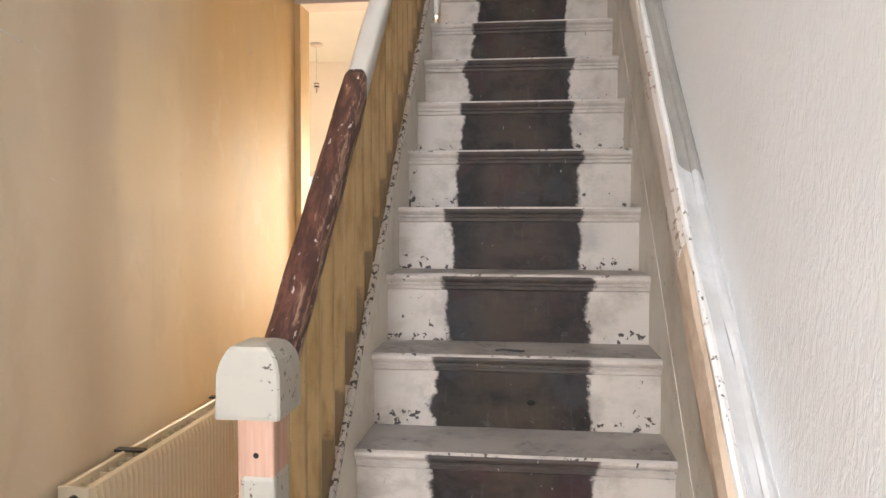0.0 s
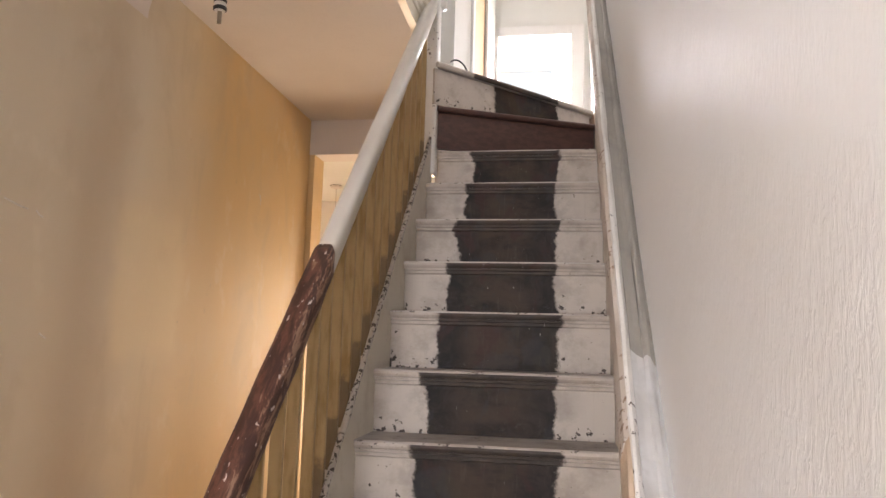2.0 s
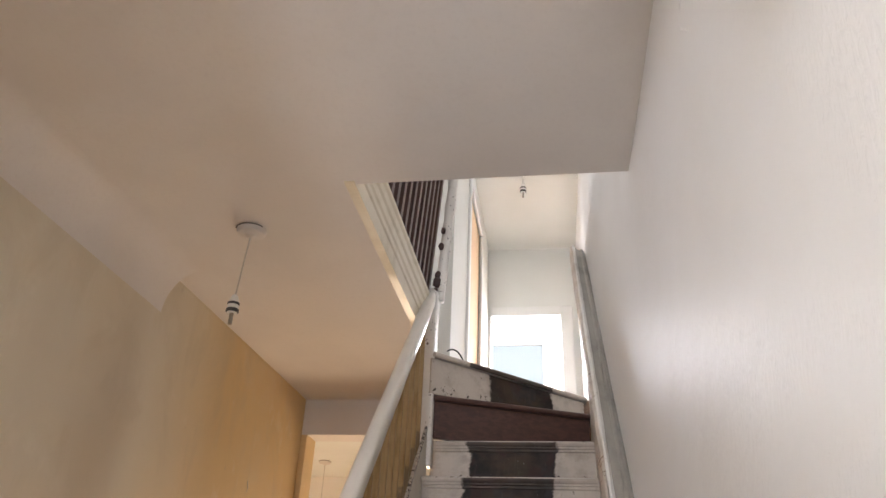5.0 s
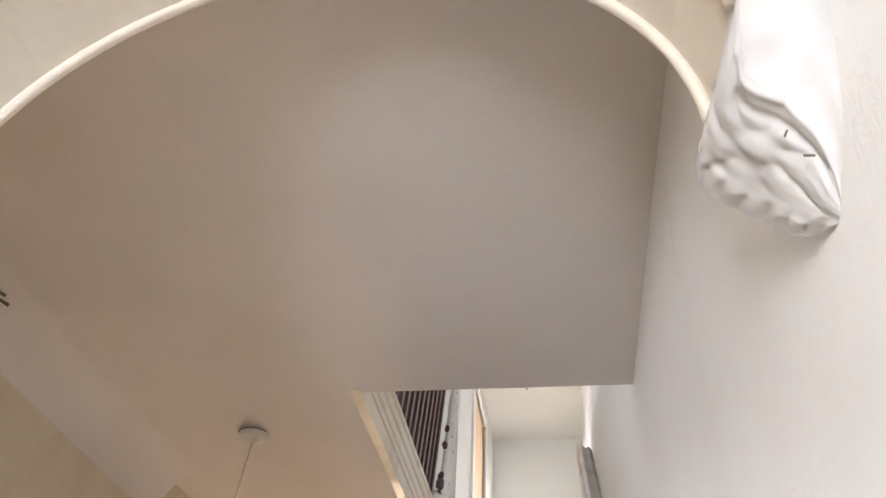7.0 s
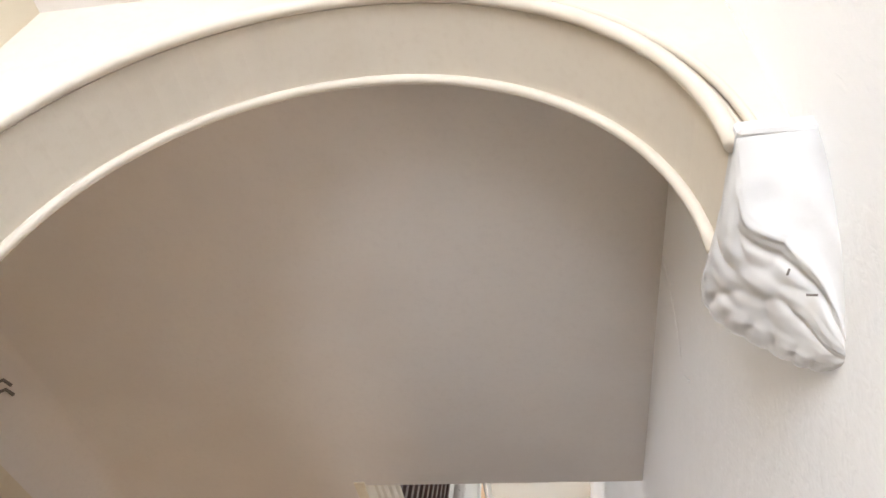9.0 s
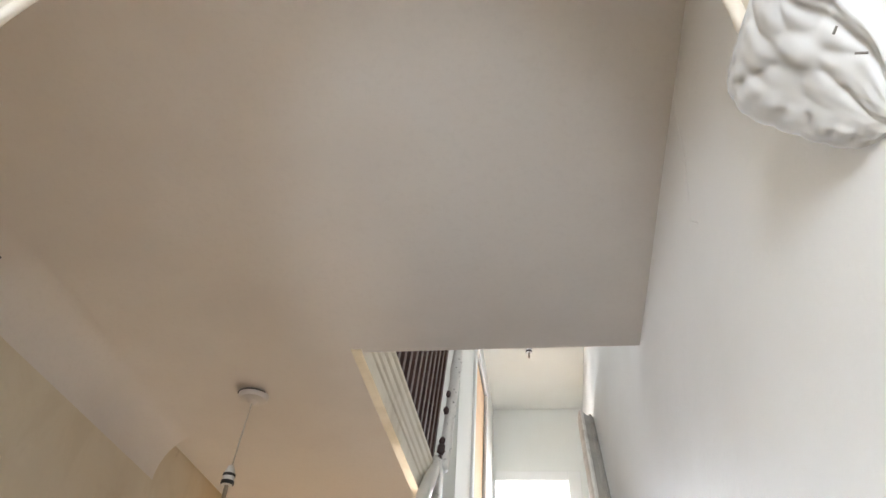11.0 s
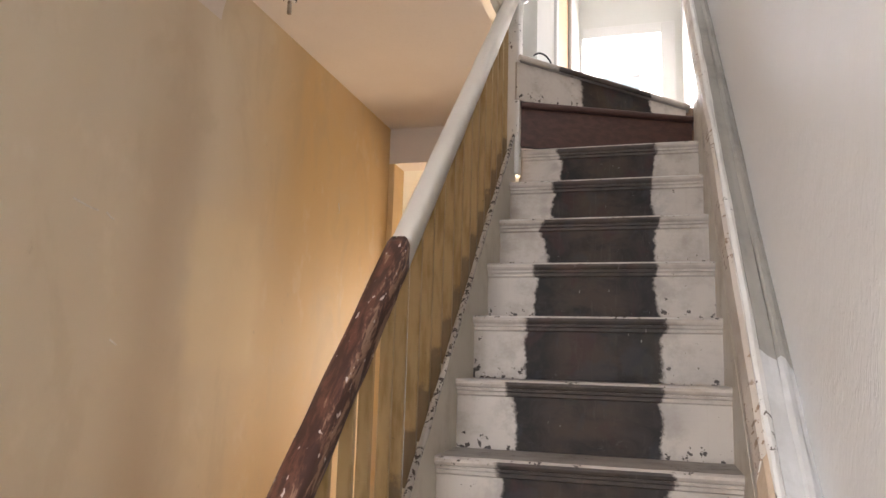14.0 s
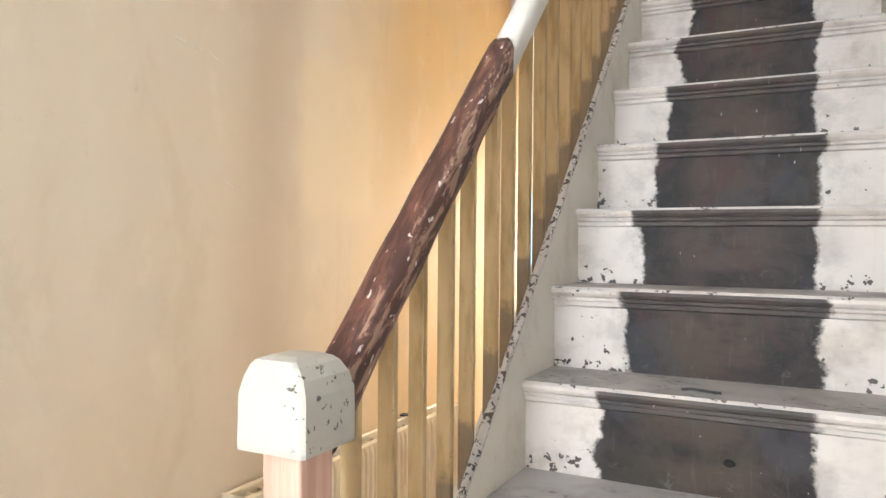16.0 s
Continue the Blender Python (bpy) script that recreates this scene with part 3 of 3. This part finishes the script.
# ---- the staircase ----
stair = thing("staircase", (0.36, 0.048, 0), "steep old white wooden staircase with a dark worn runner", "staircase")
for n in range(1, 13):
    y, z = nose(n), RISE * n
    b = bmesh.new()
    # tread with a rounded front edge
    f = [(y + 0.004, z), (y - 0.001, z - 0.006), (y - 0.002, z - 0.013), (y + 0.001, z - 0.020), (y + 0.006, z - 0.024)]
    prism(b, f + [(y + GOING + 0.03, z - 0.024), (y + GOING + 0.03, z)], "x", 0.0, WIDE)
    tread = part("tread", b, M_TREAD, stair)
    tread.data.materials.append(M_NOSE)
    tread.data.materials.append(M_WORN)
    for p in tread.data.polygons:
        if p.center.y < y + 0.006:
            p.material_index = 2 if p.center.z > z - 0.004 else 1
    b = prism(bmesh.new(), [(y + 0.006, z - 0.0242), (y + 0.007, z - 0.031), (y + 0.014, z - 0.034), (y + 0.015, z - 0.043), (y + 0.0215, z - 0.047), (y + 0.0215, z - 0.0242)], "x", 0.001, WIDE - 0.001)
    part("cove_moulding", b, M_NOSE, tread)
    riser = part("riser", box(bmesh.new(), 0.0, WIDE, y + 0.0215, y + 0.042, z - RISE, z - 0.0242), M_RISER, stair)
    if n == 5:
        # a knot in the board shows through the stain
        b = bmesh.new()
        bmesh.ops.create_uvsphere(b, u_segments=14, v_segments=8, radius=1.0)
        for v in b.verts:
            w = 1 + 0.25 * noise.noise(v.co * 2.2)
            v.co = Vector((0.408 + 0.011 * w * v.co.x, y + 0.0215 + 0.0014 * v.co.y, 0.828 + 0.0075 * w * v.co.z))
        part("knot", b, M_KNOT, riser, "dark knot in the board", True)

# two winding steps round the upper newel
for z, (ax, ay), (bx, by), paint, poly in (
    (RISE * 13, (0.02, 2.055), (0.728, 2.386), M_BROWN, None),
    (RISE * 14, (0.02, 2.010), (0.728, 2.749), M_RISERTOP, None),
):
    d = Vector((bx - ax, by - ay, 0)).normalized()
    o = Vector((-d.y, d.x, 0))
    A, B = Vector((ax, ay, 0)), Vector((bx, by, 0))
    b = bmesh.new()
    q = [A - o * 0.0, B - o * 0.0, B + o * 0.35, A + o * 0.35]
    far = [(p.x, p.y) for p in (A, B)] + [(WIDE + 0.002, 2.80), (0.0, 2.80)]
    prism(b, far, "z", z - 0.024, z)
    t2 = part("tread", b, M_BROWN if z < 2.5 else M_TREAD, stair, "dark winding tread")
    b = bmesh.new()
    q = [A + o * 0.018, B + o * 0.018, B + o * 0.04, A + o * 0.04]
    prism(b, [(p.x, p.y) for p in q], "z", z - RISE, z - 0.0245)
    part("riser", b, paint, stair, "winding riser")
    b = bmesh.new()
    tube(b, [A + Vector((0, 0, z - 0.012)), B + Vector((0, 0, z - 0.012))], 0.0125, 10)
    part("nosing", b, M_NOSE if z > 2.5 else M_BROWN, t2)

# strings
b = sloped(bmesh.new(), [(-0.052, -0.33), (0.0, -0.33), (0.0, 0.116), (-0.0145, 0.1138), (-0.0150, 0.045), (-0.052, 0.045)], 0.06, 2.06)
part("outer_string", b, M_STRING, stair, "grey-white painted outer string")
b = sloped(bmesh.new(), [(-0.0145, 0.1140), (0.0012, 0.1165), (0.0016, 0.126), (-0.002, 0.133), (-0.010, 0.134), (-0.0145, 0.127)], 0.10, 2.06, 0.0045, 110)
part("string_cap", b, M_EDGE, stair, "flaking chipped top edge of the string")
b = sloped(bmesh.new(), [(WIDE, -0.33), (RIGHT, -0.33), (RIGHT, 0.13), (WIDE, 0.13)], -0.35, 2.40)
part("wall_string", b, M_STRING, stair, "grey-white painted wall string")
b = sloped(bmesh.new(), [(WIDE + 0.0012, 0.1305), (RIGHT, 0.1305), (RIGHT, 0.589), (WIDE + 0.0012, 0.589)], -0.35, 2.74)
part("dado_panel", b, M_STRING, stair, "plain painted panel under the dado rail")
b = sloped(bmesh.new(), [(-0.05, -3.0), (-0.01, -3.0), (-0.01, -0.3305), (-0.05, -0.3305)], 0.05, 2.06)
for v in b.verts:
    v.co.z = max(v.co.z, 0.0)
part("spandrel", b, M_CREAM, stair, "cream boarded spandrel under the stairs")

# dado rail up the wall
rail = thing("dado_rail", (0.73, -0.35, 0.4), "wide moulded dado rail with bare wood edge and grey-white paint", "dado rail")
sec = [(0.684, 0.575), (0.710, 0.575), (0.710, 0.660), (0.6945, 0.684), (0.686, 0.676), (0.679, 0.640), (0.679, 0.610)]
part("bare_edge", sloped(bmesh.new(), sec, -0.35, 0.42, 0.004, 40, 3.0), M_BAREWOOD, rail, "bare tan wood edge stripped of paint")
part("painted_edge", sloped(bmesh.new(), sec, 0.42, 2.735, 0.003, 60, 4.0), M_RUBBED, rail, "rubbed brownish paint on the rail edge")
sec = [(0.6950, 0.6845), (0.7103, 0.660), (0.714, 0.664), (0.711, 0.680), (0.704, 0.690), (0.697, 0.690)]
part("bead", sloped(bmesh.new(), sec, -0.35, 2.74, 0.003, 90, 8.0), M_TRIM, rail, "pale rounded bead along the rail")
hollow = [(0.7105, 0.575), (0.742, 0.575), (0.742, 0.645), (0.728, 0.652), (0.7145, 0.6635), (0.7105, 0.659)]
part("hollow", sloped(bmesh.new(), hollow, -0.35, 0.60, 0.004, 40, 5.0), M_CHALK, rail, "chalky white repaired stretch of moulding")
part("hollow", sloped(bmesh.new(), hollow, 0.60, 2.745, 0.002, 60, 5.0), M_GREYTOP, rail, "grey painted hollow of the moulding")
outer = [(0.7425, 0.575), (0.7775, 0.575), (0.7775, 0.622), (0.764, 0.632), (0.757, 0.648), (0.749, 0.653), (0.7425, 0.648)]
part("outer_bead", sloped(bmesh.new(), outer, -0.35, 0.60, 0.005, 50, 6.0), M_CHALK, rail, "ragged filled edge against the wall")
part("outer_bead", sloped(bmesh.new(), outer, 0.60, 2.75, 0.0025, 60, 6.0), M_GREYTOP, rail)

# handrail and balusters
RC = -0.017
def rail_section(grow=0.0, lift=0.0):
    pts = []
    for k in range(20):
        a = 2 * math.pi * k / 20
        c, s = math.cos(a), math.sin(a)
        pts.append((RC + (0.030 + grow) * math.copysign(abs(c) ** 0.62, c), lift + 0.750 + (0.046 + grow) * math.copysign(abs(s) ** 0.62, s)))
    return pts
part("handrail", sloped(bmesh.new(), rail_section(), 0.118, 0.708, 0.004, 40), M_RAIL, stair, "half-stripped dark brown stretch of handrail", True)
part("handrail", sloped(bmesh.new(), rail_section(-0.003, -0.007), 0.698, 2.07, 0.002, 60), M_RAILW, stair, "white painted stretch of handrail", True)
for k, v in enumerate(stair.children[-1].data.vertices):
    if v.co.y < 0.703:
        d = 0.045 * noise.noise((k * 0.9, 3, 1)) + 0.012
        v.co.y += d
        v.co.z += d
for i in range(20):
    # hand-set: two of them stand a little apart
    y = 0.204 + 0.0966 * i + {4: -0.006, 5: 0.010}.get(i, 0.0025 * math.sin(i * 2.7))
    b = bmesh.new()
    lo, hi = slope(y) + 0.030, slope(y) + 0.735
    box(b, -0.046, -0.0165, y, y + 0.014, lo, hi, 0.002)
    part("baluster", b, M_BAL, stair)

newel = part("newel_post", box(bmesh.new(), -0.037, 0.019, 0.034, 0.100, 0.0, 0.996, 0.004, 2), M_PINE, stair, "bare pink pine newel post")
b = bmesh.new()
bmesh.ops.create_uvsphere(b, u_segments=12, v_segments=8, radius=1.0)
for v in b.verts:
    v.co = Vector((-0.008 + 0.0045 * v.co.x, 0.034 + 0.0012 * v.co.y, 0.936 + 0.0045 * v.co.z))
part("knot", b, M_KNOT, newel, "dark knot in the pine")
part("painted_foot", box(bmesh.new(), -0.034, 0.0215, 0.0315, 0.1025, 0.0, 0.906, 0.008, 2), M_NEWEL, newel, "cream painted lower post")
# block cap: sides and back planed off towards a flat top, front left square
b = bmesh.new()
rings = []
for z, l, r, f, k in ((0.992, 0.0, 0.001, 0.001, 0.0), (0.998, 0.0, 0.0, 0.0, 0.0), (1.060, 0.001, 0.001, 0.001, 0.001), (1.080, 0.008, 0.005, 0.002, 0.007), (1.095, 0.017, 0.013, 0.003, 0.016), (1.101, 0.023, 0.019, 0.006, 0.024), (1.105, 0.031, 0.028, 0.020, 0.036)):
    x0, x1, y0, y1 = -0.066 + l, 0.033 - r, 0.023 + f, 0.126 - k
    rings.append([(x0, y0, z), (x1 - 0.004, y0, z), (x1, y0 + 0.004, z), (x1, y1, z), (x0, y1, z)])
loft(b, rings)
part("newel_cap", b, M_NEWEL, newel, "chipped cream block cap")
part("upper_newel", box(bmesh.new(), -0.045, 0.018, 2.03, 2.10, 2.15, 2.98, 0.006), M_TRIM, stair, "white upper newel post")

# landing edge and the dark balustrade over it
bal = thing("landing_balustrade", (FASCIA, 1.4, CEIL), "dark brown landing balustrade over a cream moulded fascia", "balustrade")
prof = [(FASCIA - 0.03, CEIL - 0.004), (FASCIA + 0.003, CEIL - 0.004), (FASCIA + 0.004, CEIL + 0.055), (FASCIA + 0.010, CEIL + 0.062), (FASCIA + 0.010, CEIL + 0.085), (FASCIA + 0.016, CEIL + 0.095), (FASCIA + 0.017, CEIL + 0.125), (FASCIA + 0.024, CEIL + 0.135), (FASCIA + 0.025, CEIL + 0.165), (FASCIA + 0.032, CEIL + 0.175), (FASCIA + 0.032, CEIL + 0.1945), (FASCIA - 0.03, CEIL + 0.1945)]
part("fascia", prism(bmesh.new(), prof, "y", WELL - 0.02, 2.02), M_FASCIA, bal, "cream moulded fascia board")
lean = 0.07
for i in range(15):
    y = 0.80 + 0.088 * i
    b = box(bmesh.new(), -0.062, -0.030, y, y + 0.034, LANDING + 0.005, 4.0)
    for v in b.verts:
        v.co.x += lean * (v.co.z - LANDING)
    part("baluster", b, M_DARKBAL, bal)
b = box(bmesh.new(), -0.02, 0.06, 0.5, 2.16, 4.0, 4.06, 0.015, 2)
part("handrail", b, M_DARKBAL, bal)
rings = []
for i in range(49):
    z = 2.95 + 1.15 * i / 48
    cx = 0.015 + lean * (z - LANDING)
    w = 0.027 + 0.010 * noise.noise((z * 9, 1, 1)) + 0.006 * noise.noise((z * 25, 4, 1))
    rings.append([(cx + w * math.cos(2 * math.pi * k / 12), 2.10 + 0.03 * math.sin(2 * math.pi * k / 12), z) for k in range(12)])
part("end_post", loft(bmesh.new(), rings), M_TRIM, bal, "white end post with flaking paint", True)
for z, r in ((2.94, 0.012), (2.99, 0.014), (3.04, 0.020), (3.08, 0.014), (3.24, 0.014), (3.33, 0.012), (3.74, 0.018), (3.80, 0.020)):
    b = bmesh.new()
    bmesh.ops.create_icosphere(b, subdivisions=2, radius=1.0)
    for v in b.verts:
        v.co = Vector((0.000 + lean * (z - LANDING), 2.062, z)) + Vector((v.co.x * r, v.co.y * 0.008, v.co.z * r * 1.6)) * (1 + 0.35 * noise.noise(v.co * 2 + Vector((z * 9, 0, 0))))
    part("stain_patch", b, M_DARKBAL, bal, "dark bare patch", True)


# ---- loose fittings ----
def radiator():
    r = thing("radiator", (LEFT + 0.1, 1.6, 0.1), "cream ribbed panel radiator on the hall wall", "radiator")
    y0, y1, z0, z1, xf = 0.905, 2.25, 0.10, 0.522, LEFT + 0.120
    n = 44
    rings = []
    for i in range(n * 4 + 1):
        y = y0 + (y1 - y0) * i / (n * 4)
        d = (0.0, 0.007, 0.009, 0.007)[i % 4]
        rings.append([(xf - 0.016, y, z0), (xf - 0.016, y, z1), (xf + 0.001, y, z1 - 0.004), (xf + d, y, z1 - 0.035), (xf + d, y, z0 + 0.035), (xf + 0.001, y, z0 + 0.004)])
    part("front_panel", loft(bmesh.new(), rings), M_RAD, r)
    part("back_panel", box(bmesh.new(), xf - 0.095, xf - 0.08, y0, y1, z0, z1, 0.004), M_RAD, r)
    b = bmesh.new()
    for k in range(28):
        y = y0 + 0.03 + (y1 - y0 - 0.06) * k / 27
        box(b, xf - 0.079, xf - 0.0165, y - 0.002, y + 0.002, z0 + 0.02, z1 - 0.02)
    part("convector_fins", b, M_RAD, r)
    part("end_panel", box(bmesh.new(), xf - 0.097, xf + 0.002, y0 - 0.008, y0 - 0.0005, z0, z1 + 0.002, 0.003), M_RAD, r)
    for y in (y0 + 0.33, y1 - 0.3):
        part("bracket", box(bmesh.new(), xf - 0.142, xf - 0.02, y - 0.015, y + 0.015, z1 - 0.004, z1 + 0.004), M_BLACK, r)
    part("vent_plug", turned(bmesh.new(), 0, 0, [(0.010, -0.012), (0.014, -0.008), (0.014, 0.004), (0.008, 0.008)], 10), M_BLACK, r)
    plug = r.children[-1]
    plug.matrix_world = pose(xf - 0.045, y0 - 0.014, z1 - 0.035, 90, 0, 0)
    b = bmesh.new()
    tube(b, [(xf - 0.05, y0 - 0.03, z0 + 0.04), (xf - 0.05, y0 - 0.03, 0.0)], 0.0075, 8)
    tube(b, [(xf - 0.05, y0 - 0.03, z0 + 0.04), (xf - 0.05, y0 + 0.01, z0 + 0.04)], 0.0075, 8)
    part("pipe", b, M_BRASS, r)
    return r


radiator()


def pendant(x, y, top, drop, label, sway=(0, 0)):
    p = thing("pendant_lamp", (x, y, top), label, "pendant lamp", "bare pendant lamps")
    part("ceiling_rose", turned(bmesh.new(), x, y, [(0.0, top), (0.052, top), (0.052, top - 0.008), (0.046, top - 0.020), (0.020, top - 0.026), (0.008, top - 0.034), (0.0, top - 0.034)], 28), M_CEIL, p, smooth=False)
    # thin dark arc modelled in place of the shaded rose rim
    b = bmesh.new()
    tube(b, [(x + 0.0545 * math.cos(a), y + 0.0545 * math.sin(a), top - 0.0035) for a in (radians(205 + 130 * k / 16) for k in range(17))], 0.0024, 6)
    part("gap_line", b, M_CABLESHADE, p, "dark arc for the shade on the rim of the rose")
    b = bmesh.new()
    zb = top - drop
    tube(b, [(x, y, top - 0.03), (x + sway[0] * 0.5, y + sway[1] * 0.5, top - drop * 0.5), (x + sway[0], y + sway[1], zb)], 0.0026, 6)
    part("flex", b, M_CABLE, p)
    sx, sy = x + sway[0], y + sway[1]
    h = part("lamp_holder", turned(bmesh.new(), sx, sy, [(0.004, zb + 0.022), (0.010, zb + 0.018), (0.017, zb - 0.002), (0.019, zb - 0.010), (0.019, zb - 0.040), (0.016, zb - 0.046), (0.0, zb - 0.046)], 18), M_WHITEP, p)
    part("band", turned(bmesh.new(), sx, sy, [(0.0198, zb - 0.008), (0.0205, zb - 0.010), (0.0205, zb - 0.015), (0.0198, zb - 0.017)], 18), M_BLACK, h)
    part("skirt_ring", turned(bmesh.new(), sx, sy, [(0.0192, zb - 0.030), (0.0215, zb - 0.032), (0.0215, zb - 0.041), (0.0192, zb - 0.043)], 18), M_BLACK, h)
    part("bulb_contact", turned(bmesh.new(), sx, sy, [(0.007, zb - 0.046), (0.007, zb - 0.085), (0.0, zb - 0.088)], 10), M_BRASS, h)
    return p


pendant(-0.495, 1.022, CEIL, 0.285, "bare pendant lamp holder hanging from a white ceiling rose", (-0.008, -0.015))
pendant(-1.372, 4.92, CEIL, 0.32, "small white pendant lamp in the back room")
pendant(0.402, 3.0, UPPER, 0.38, "bare pendant lamp holder over the upper corridor")


def glide(points, t):
    """A smooth curve through the points, t from 0 to 1."""
    n = len(points) - 1
    k = min(int(t * n), n - 1)
    u = t * n - k
    p = [Vector(points[min(max(k + d, 0), n)]) for d in (-1, 0, 1, 2)]
    return 0.5 * (2 * p[1] + (p[2] - p[0]) * u + (2 * p[0] - 5 * p[1] + 4 * p[2] - p[3]) * u * u + (3 * p[1] - p[0] - 3 * p[2] + p[3]) * u ** 3)


def corbel():
    # carved acanthus bracket under the springing of the arch
    c = thing("corbel", (0.76, -0.72, 2.1), "white carved plaster leaf corbel under the arch", "corbel")
    part("impost_block", box(bmesh.new(), 0.729, RIGHT + 0.004, -0.838, -0.700, 2.1865, 2.206, 0.003), M_CORBEL, c)
    front = [(0.729, -0.832, 2.186), (0.733, -0.802, 2.160), (0.743, -0.778, 2.146), (0.772, -0.768, 2.123), (0.790, -0.757, 2.093), (0.797, -0.735, 2.058), (0.803, -0.703, 2.029)]
    back = [(0.725, -0.690, 2.186), (0.716, -0.640, 2.184), (0.729, -0.617, 2.161), (0.756, -0.626, 2.120), (0.779, -0.643, 2.076), (0.794, -0.666, 2.046), (0.803, -0.702, 2.028)]
    wall = [(-0.836, 2.186), (-0.830, 2.165), (-0.818, 2.138), (-0.803, 2.112), (-0.776, 2.072), (-0.746, 2.045), (-0.706, 2.028)]
    out = Vector((-0.62, -0.12, -0.78))
    b = bmesh.new()
    rings = []
    for i in range(65):
        t = i / 64
        F, B = glide(front, t), glide(back, t)
        W = glide([(RIGHT + 0.006, y, z) for y, z in wall], t)
        row = [W, W.lerp(F, 0.5), F.copy()]
        taper = math.sin(math.pi * min(1.0, 0.12 + t * 0.88)) ** 0.6
        for k in range(1, 65):
            q = k / 64
            # palmette fanning from a boss, a raised rim along the cut edge, curled lobes along the free edge
            dq, dt = (q - 0.42) * 0.75, t - 0.46
            r, turn = math.hypot(dq, dt), math.atan2(dt, dq)
            boss = 0.0085 * math.exp(-(r / 0.075) ** 2)
            fan = 0.0058 * abs(math.cos(turn * 3.5 + 0.35)) ** 0.45 * min(1.0, max(0.0, (r - 0.07) / 0.09)) * min(1.0, max(0.0, (0.46 - r) / 0.06))
            rim = 0.0035 * math.exp(-((q - 0.07) / 0.03) ** 2) * min(1.0, t * 5)
            moat = -0.0060 * math.exp(-((q - 0.19) / 0.035) ** 2) * min(1.0, max(0.0, (t - 0.25) * 6))
            lobe = 0.0050 * abs(math.sin(t * 33 + 3.5 * q)) ** 0.5 * min(1.0, max(0.0, (q - 0.68) / 0.12))
            bead = 0.0075 * max(0.0, math.sin(t * 52)) ** 0.7 * math.exp(-((q - 0.55) / 0.10) ** 2) * max(0.0, 1.0 - t * 4)
            swell = 0.011 * math.sin(math.pi * q) ** 0.8
            p = F.lerp(B, q) + out * taper * (swell + boss + fan + rim + moat + lobe + bead + 0.0016 * noise.noise((q * 14, t * 14, 2)))
            row.append(p)
        row += [B.lerp(W, 0.4) + Vector((0.010, 0.004, 0.012)), Vector((RIGHT + 0.006, B.y, B.z + 0.002))]
        rings.append(row)
    loft(b, rings)
    body = part("bracket_body", b, M_CORBEL, c, "", True)
    # two cracks and a knocked hole in the carving
    for pts in (((0.781, -0.7375, 2.0835), (0.790, -0.7385, 2.0815)), ((0.770, -0.742, 2.104), (0.7725, -0.7465, 2.108))):
        bm = bmesh.new()
        tube(bm, [Vector(p) + out * 0.014 for p in pts], 0.0012, 6)
        part("crack", bm, M_CABLESHADE, body, "dark hairline crack")


corbel()

# left corbel of the arch, only its inner edge shows
c2 = thing("corbel", (-0.25, -0.75, 2.2), "white plaster leaf corbel at the far springing", "corbel")
part("bracket_body", box(bmesh.new(), AX - AR - 0.1, AX - AR + 0.002, -0.83, -0.61, 2.06, 2.192, 0.012, 2), M_CORBEL, c2)

# wire loop lying on the top winder, and old cable clips near the ceiling
b = bmesh.new()
tube(b, [(0.060 + 0.075 * k / 14, 2.13 + 0.02 * k / 14, HALF + 0.004 + 0.052 * math.sin(math.pi * (0.25 + 0.75 * k / 14)) ** 0.7) for k in range(15)], 0.004, 6)
tagged(part("wire", b, M_BLACK), "stiff dark loop of wire on the top step", "wire")
cab = thing("cable", (LEFT + 0.02, 0.24, 2.6), "old grey cables bent over near the ceiling", "cable")
for o, h in ((0.0, 2.725), (0.024, 2.712)):
    b = bmesh.new()
    tube(b, [(LEFT + 0.03, 0.10 + o, 2.40), (LEFT + 0.035, 0.11 + o, 2.54), (LEFT + 0.05, 0.12 + o, h - 0.025), (LEFT + 0.066, 0.13 + o, h), (LEFT + 0.082, 0.15 + o, h - 0.005)], 0.005, 8)
    part("strand", b, M_CABLESHADE, cab)

# lifted seam of the wallpaper near the ceiling
b = bmesh.new()
tube(b, [(RIGHT + 0.0005, y, z) for y, z in ((-0.152, 2.755), (-0.147, 2.66), (-0.138, 2.60), (-0.105, 2.53), (-0.088, 2.487), (-0.112, 2.462), (-0.125, 2.45))], 0.0032, 8)
setting("trim_paper_seam", b, M_PAPER, "lifted curling seam of white textured wallpaper", "wallpaper seam")

# plaster scars on the hall wall
for pts in (((0.74, 1.782), (0.772, 1.776), (0.805, 1.770), (0.835, 1.768)), ((0.868, 1.770), (0.885, 1.758), (0.898, 1.755)), ((2.43, 2.15), (2.445, 2.12), (2.44, 2.10)), ((0.93, 1.41), (0.96, 1.395))):
    b = bmesh.new()
    tube(b, [(LEFT - 0.0008, y, z) for y, z in pts], 0.0032, 6)
    setting("trim_plaster_scar", b, M_FOAM, "ragged plaster scar on the cream hall wall", "plaster scar")

b = bmesh.new()
tube(b, [(0.315, 0.856, 0.9535), (0.335, 0.861, 0.955), (0.36, 0.857, 0.954), (0.39, 0.853, 0.9535)], 0.003, 6)
tagged(part("twig", b, M_BLACK), "thin dark splinter lying on a stair tread", "splinter")
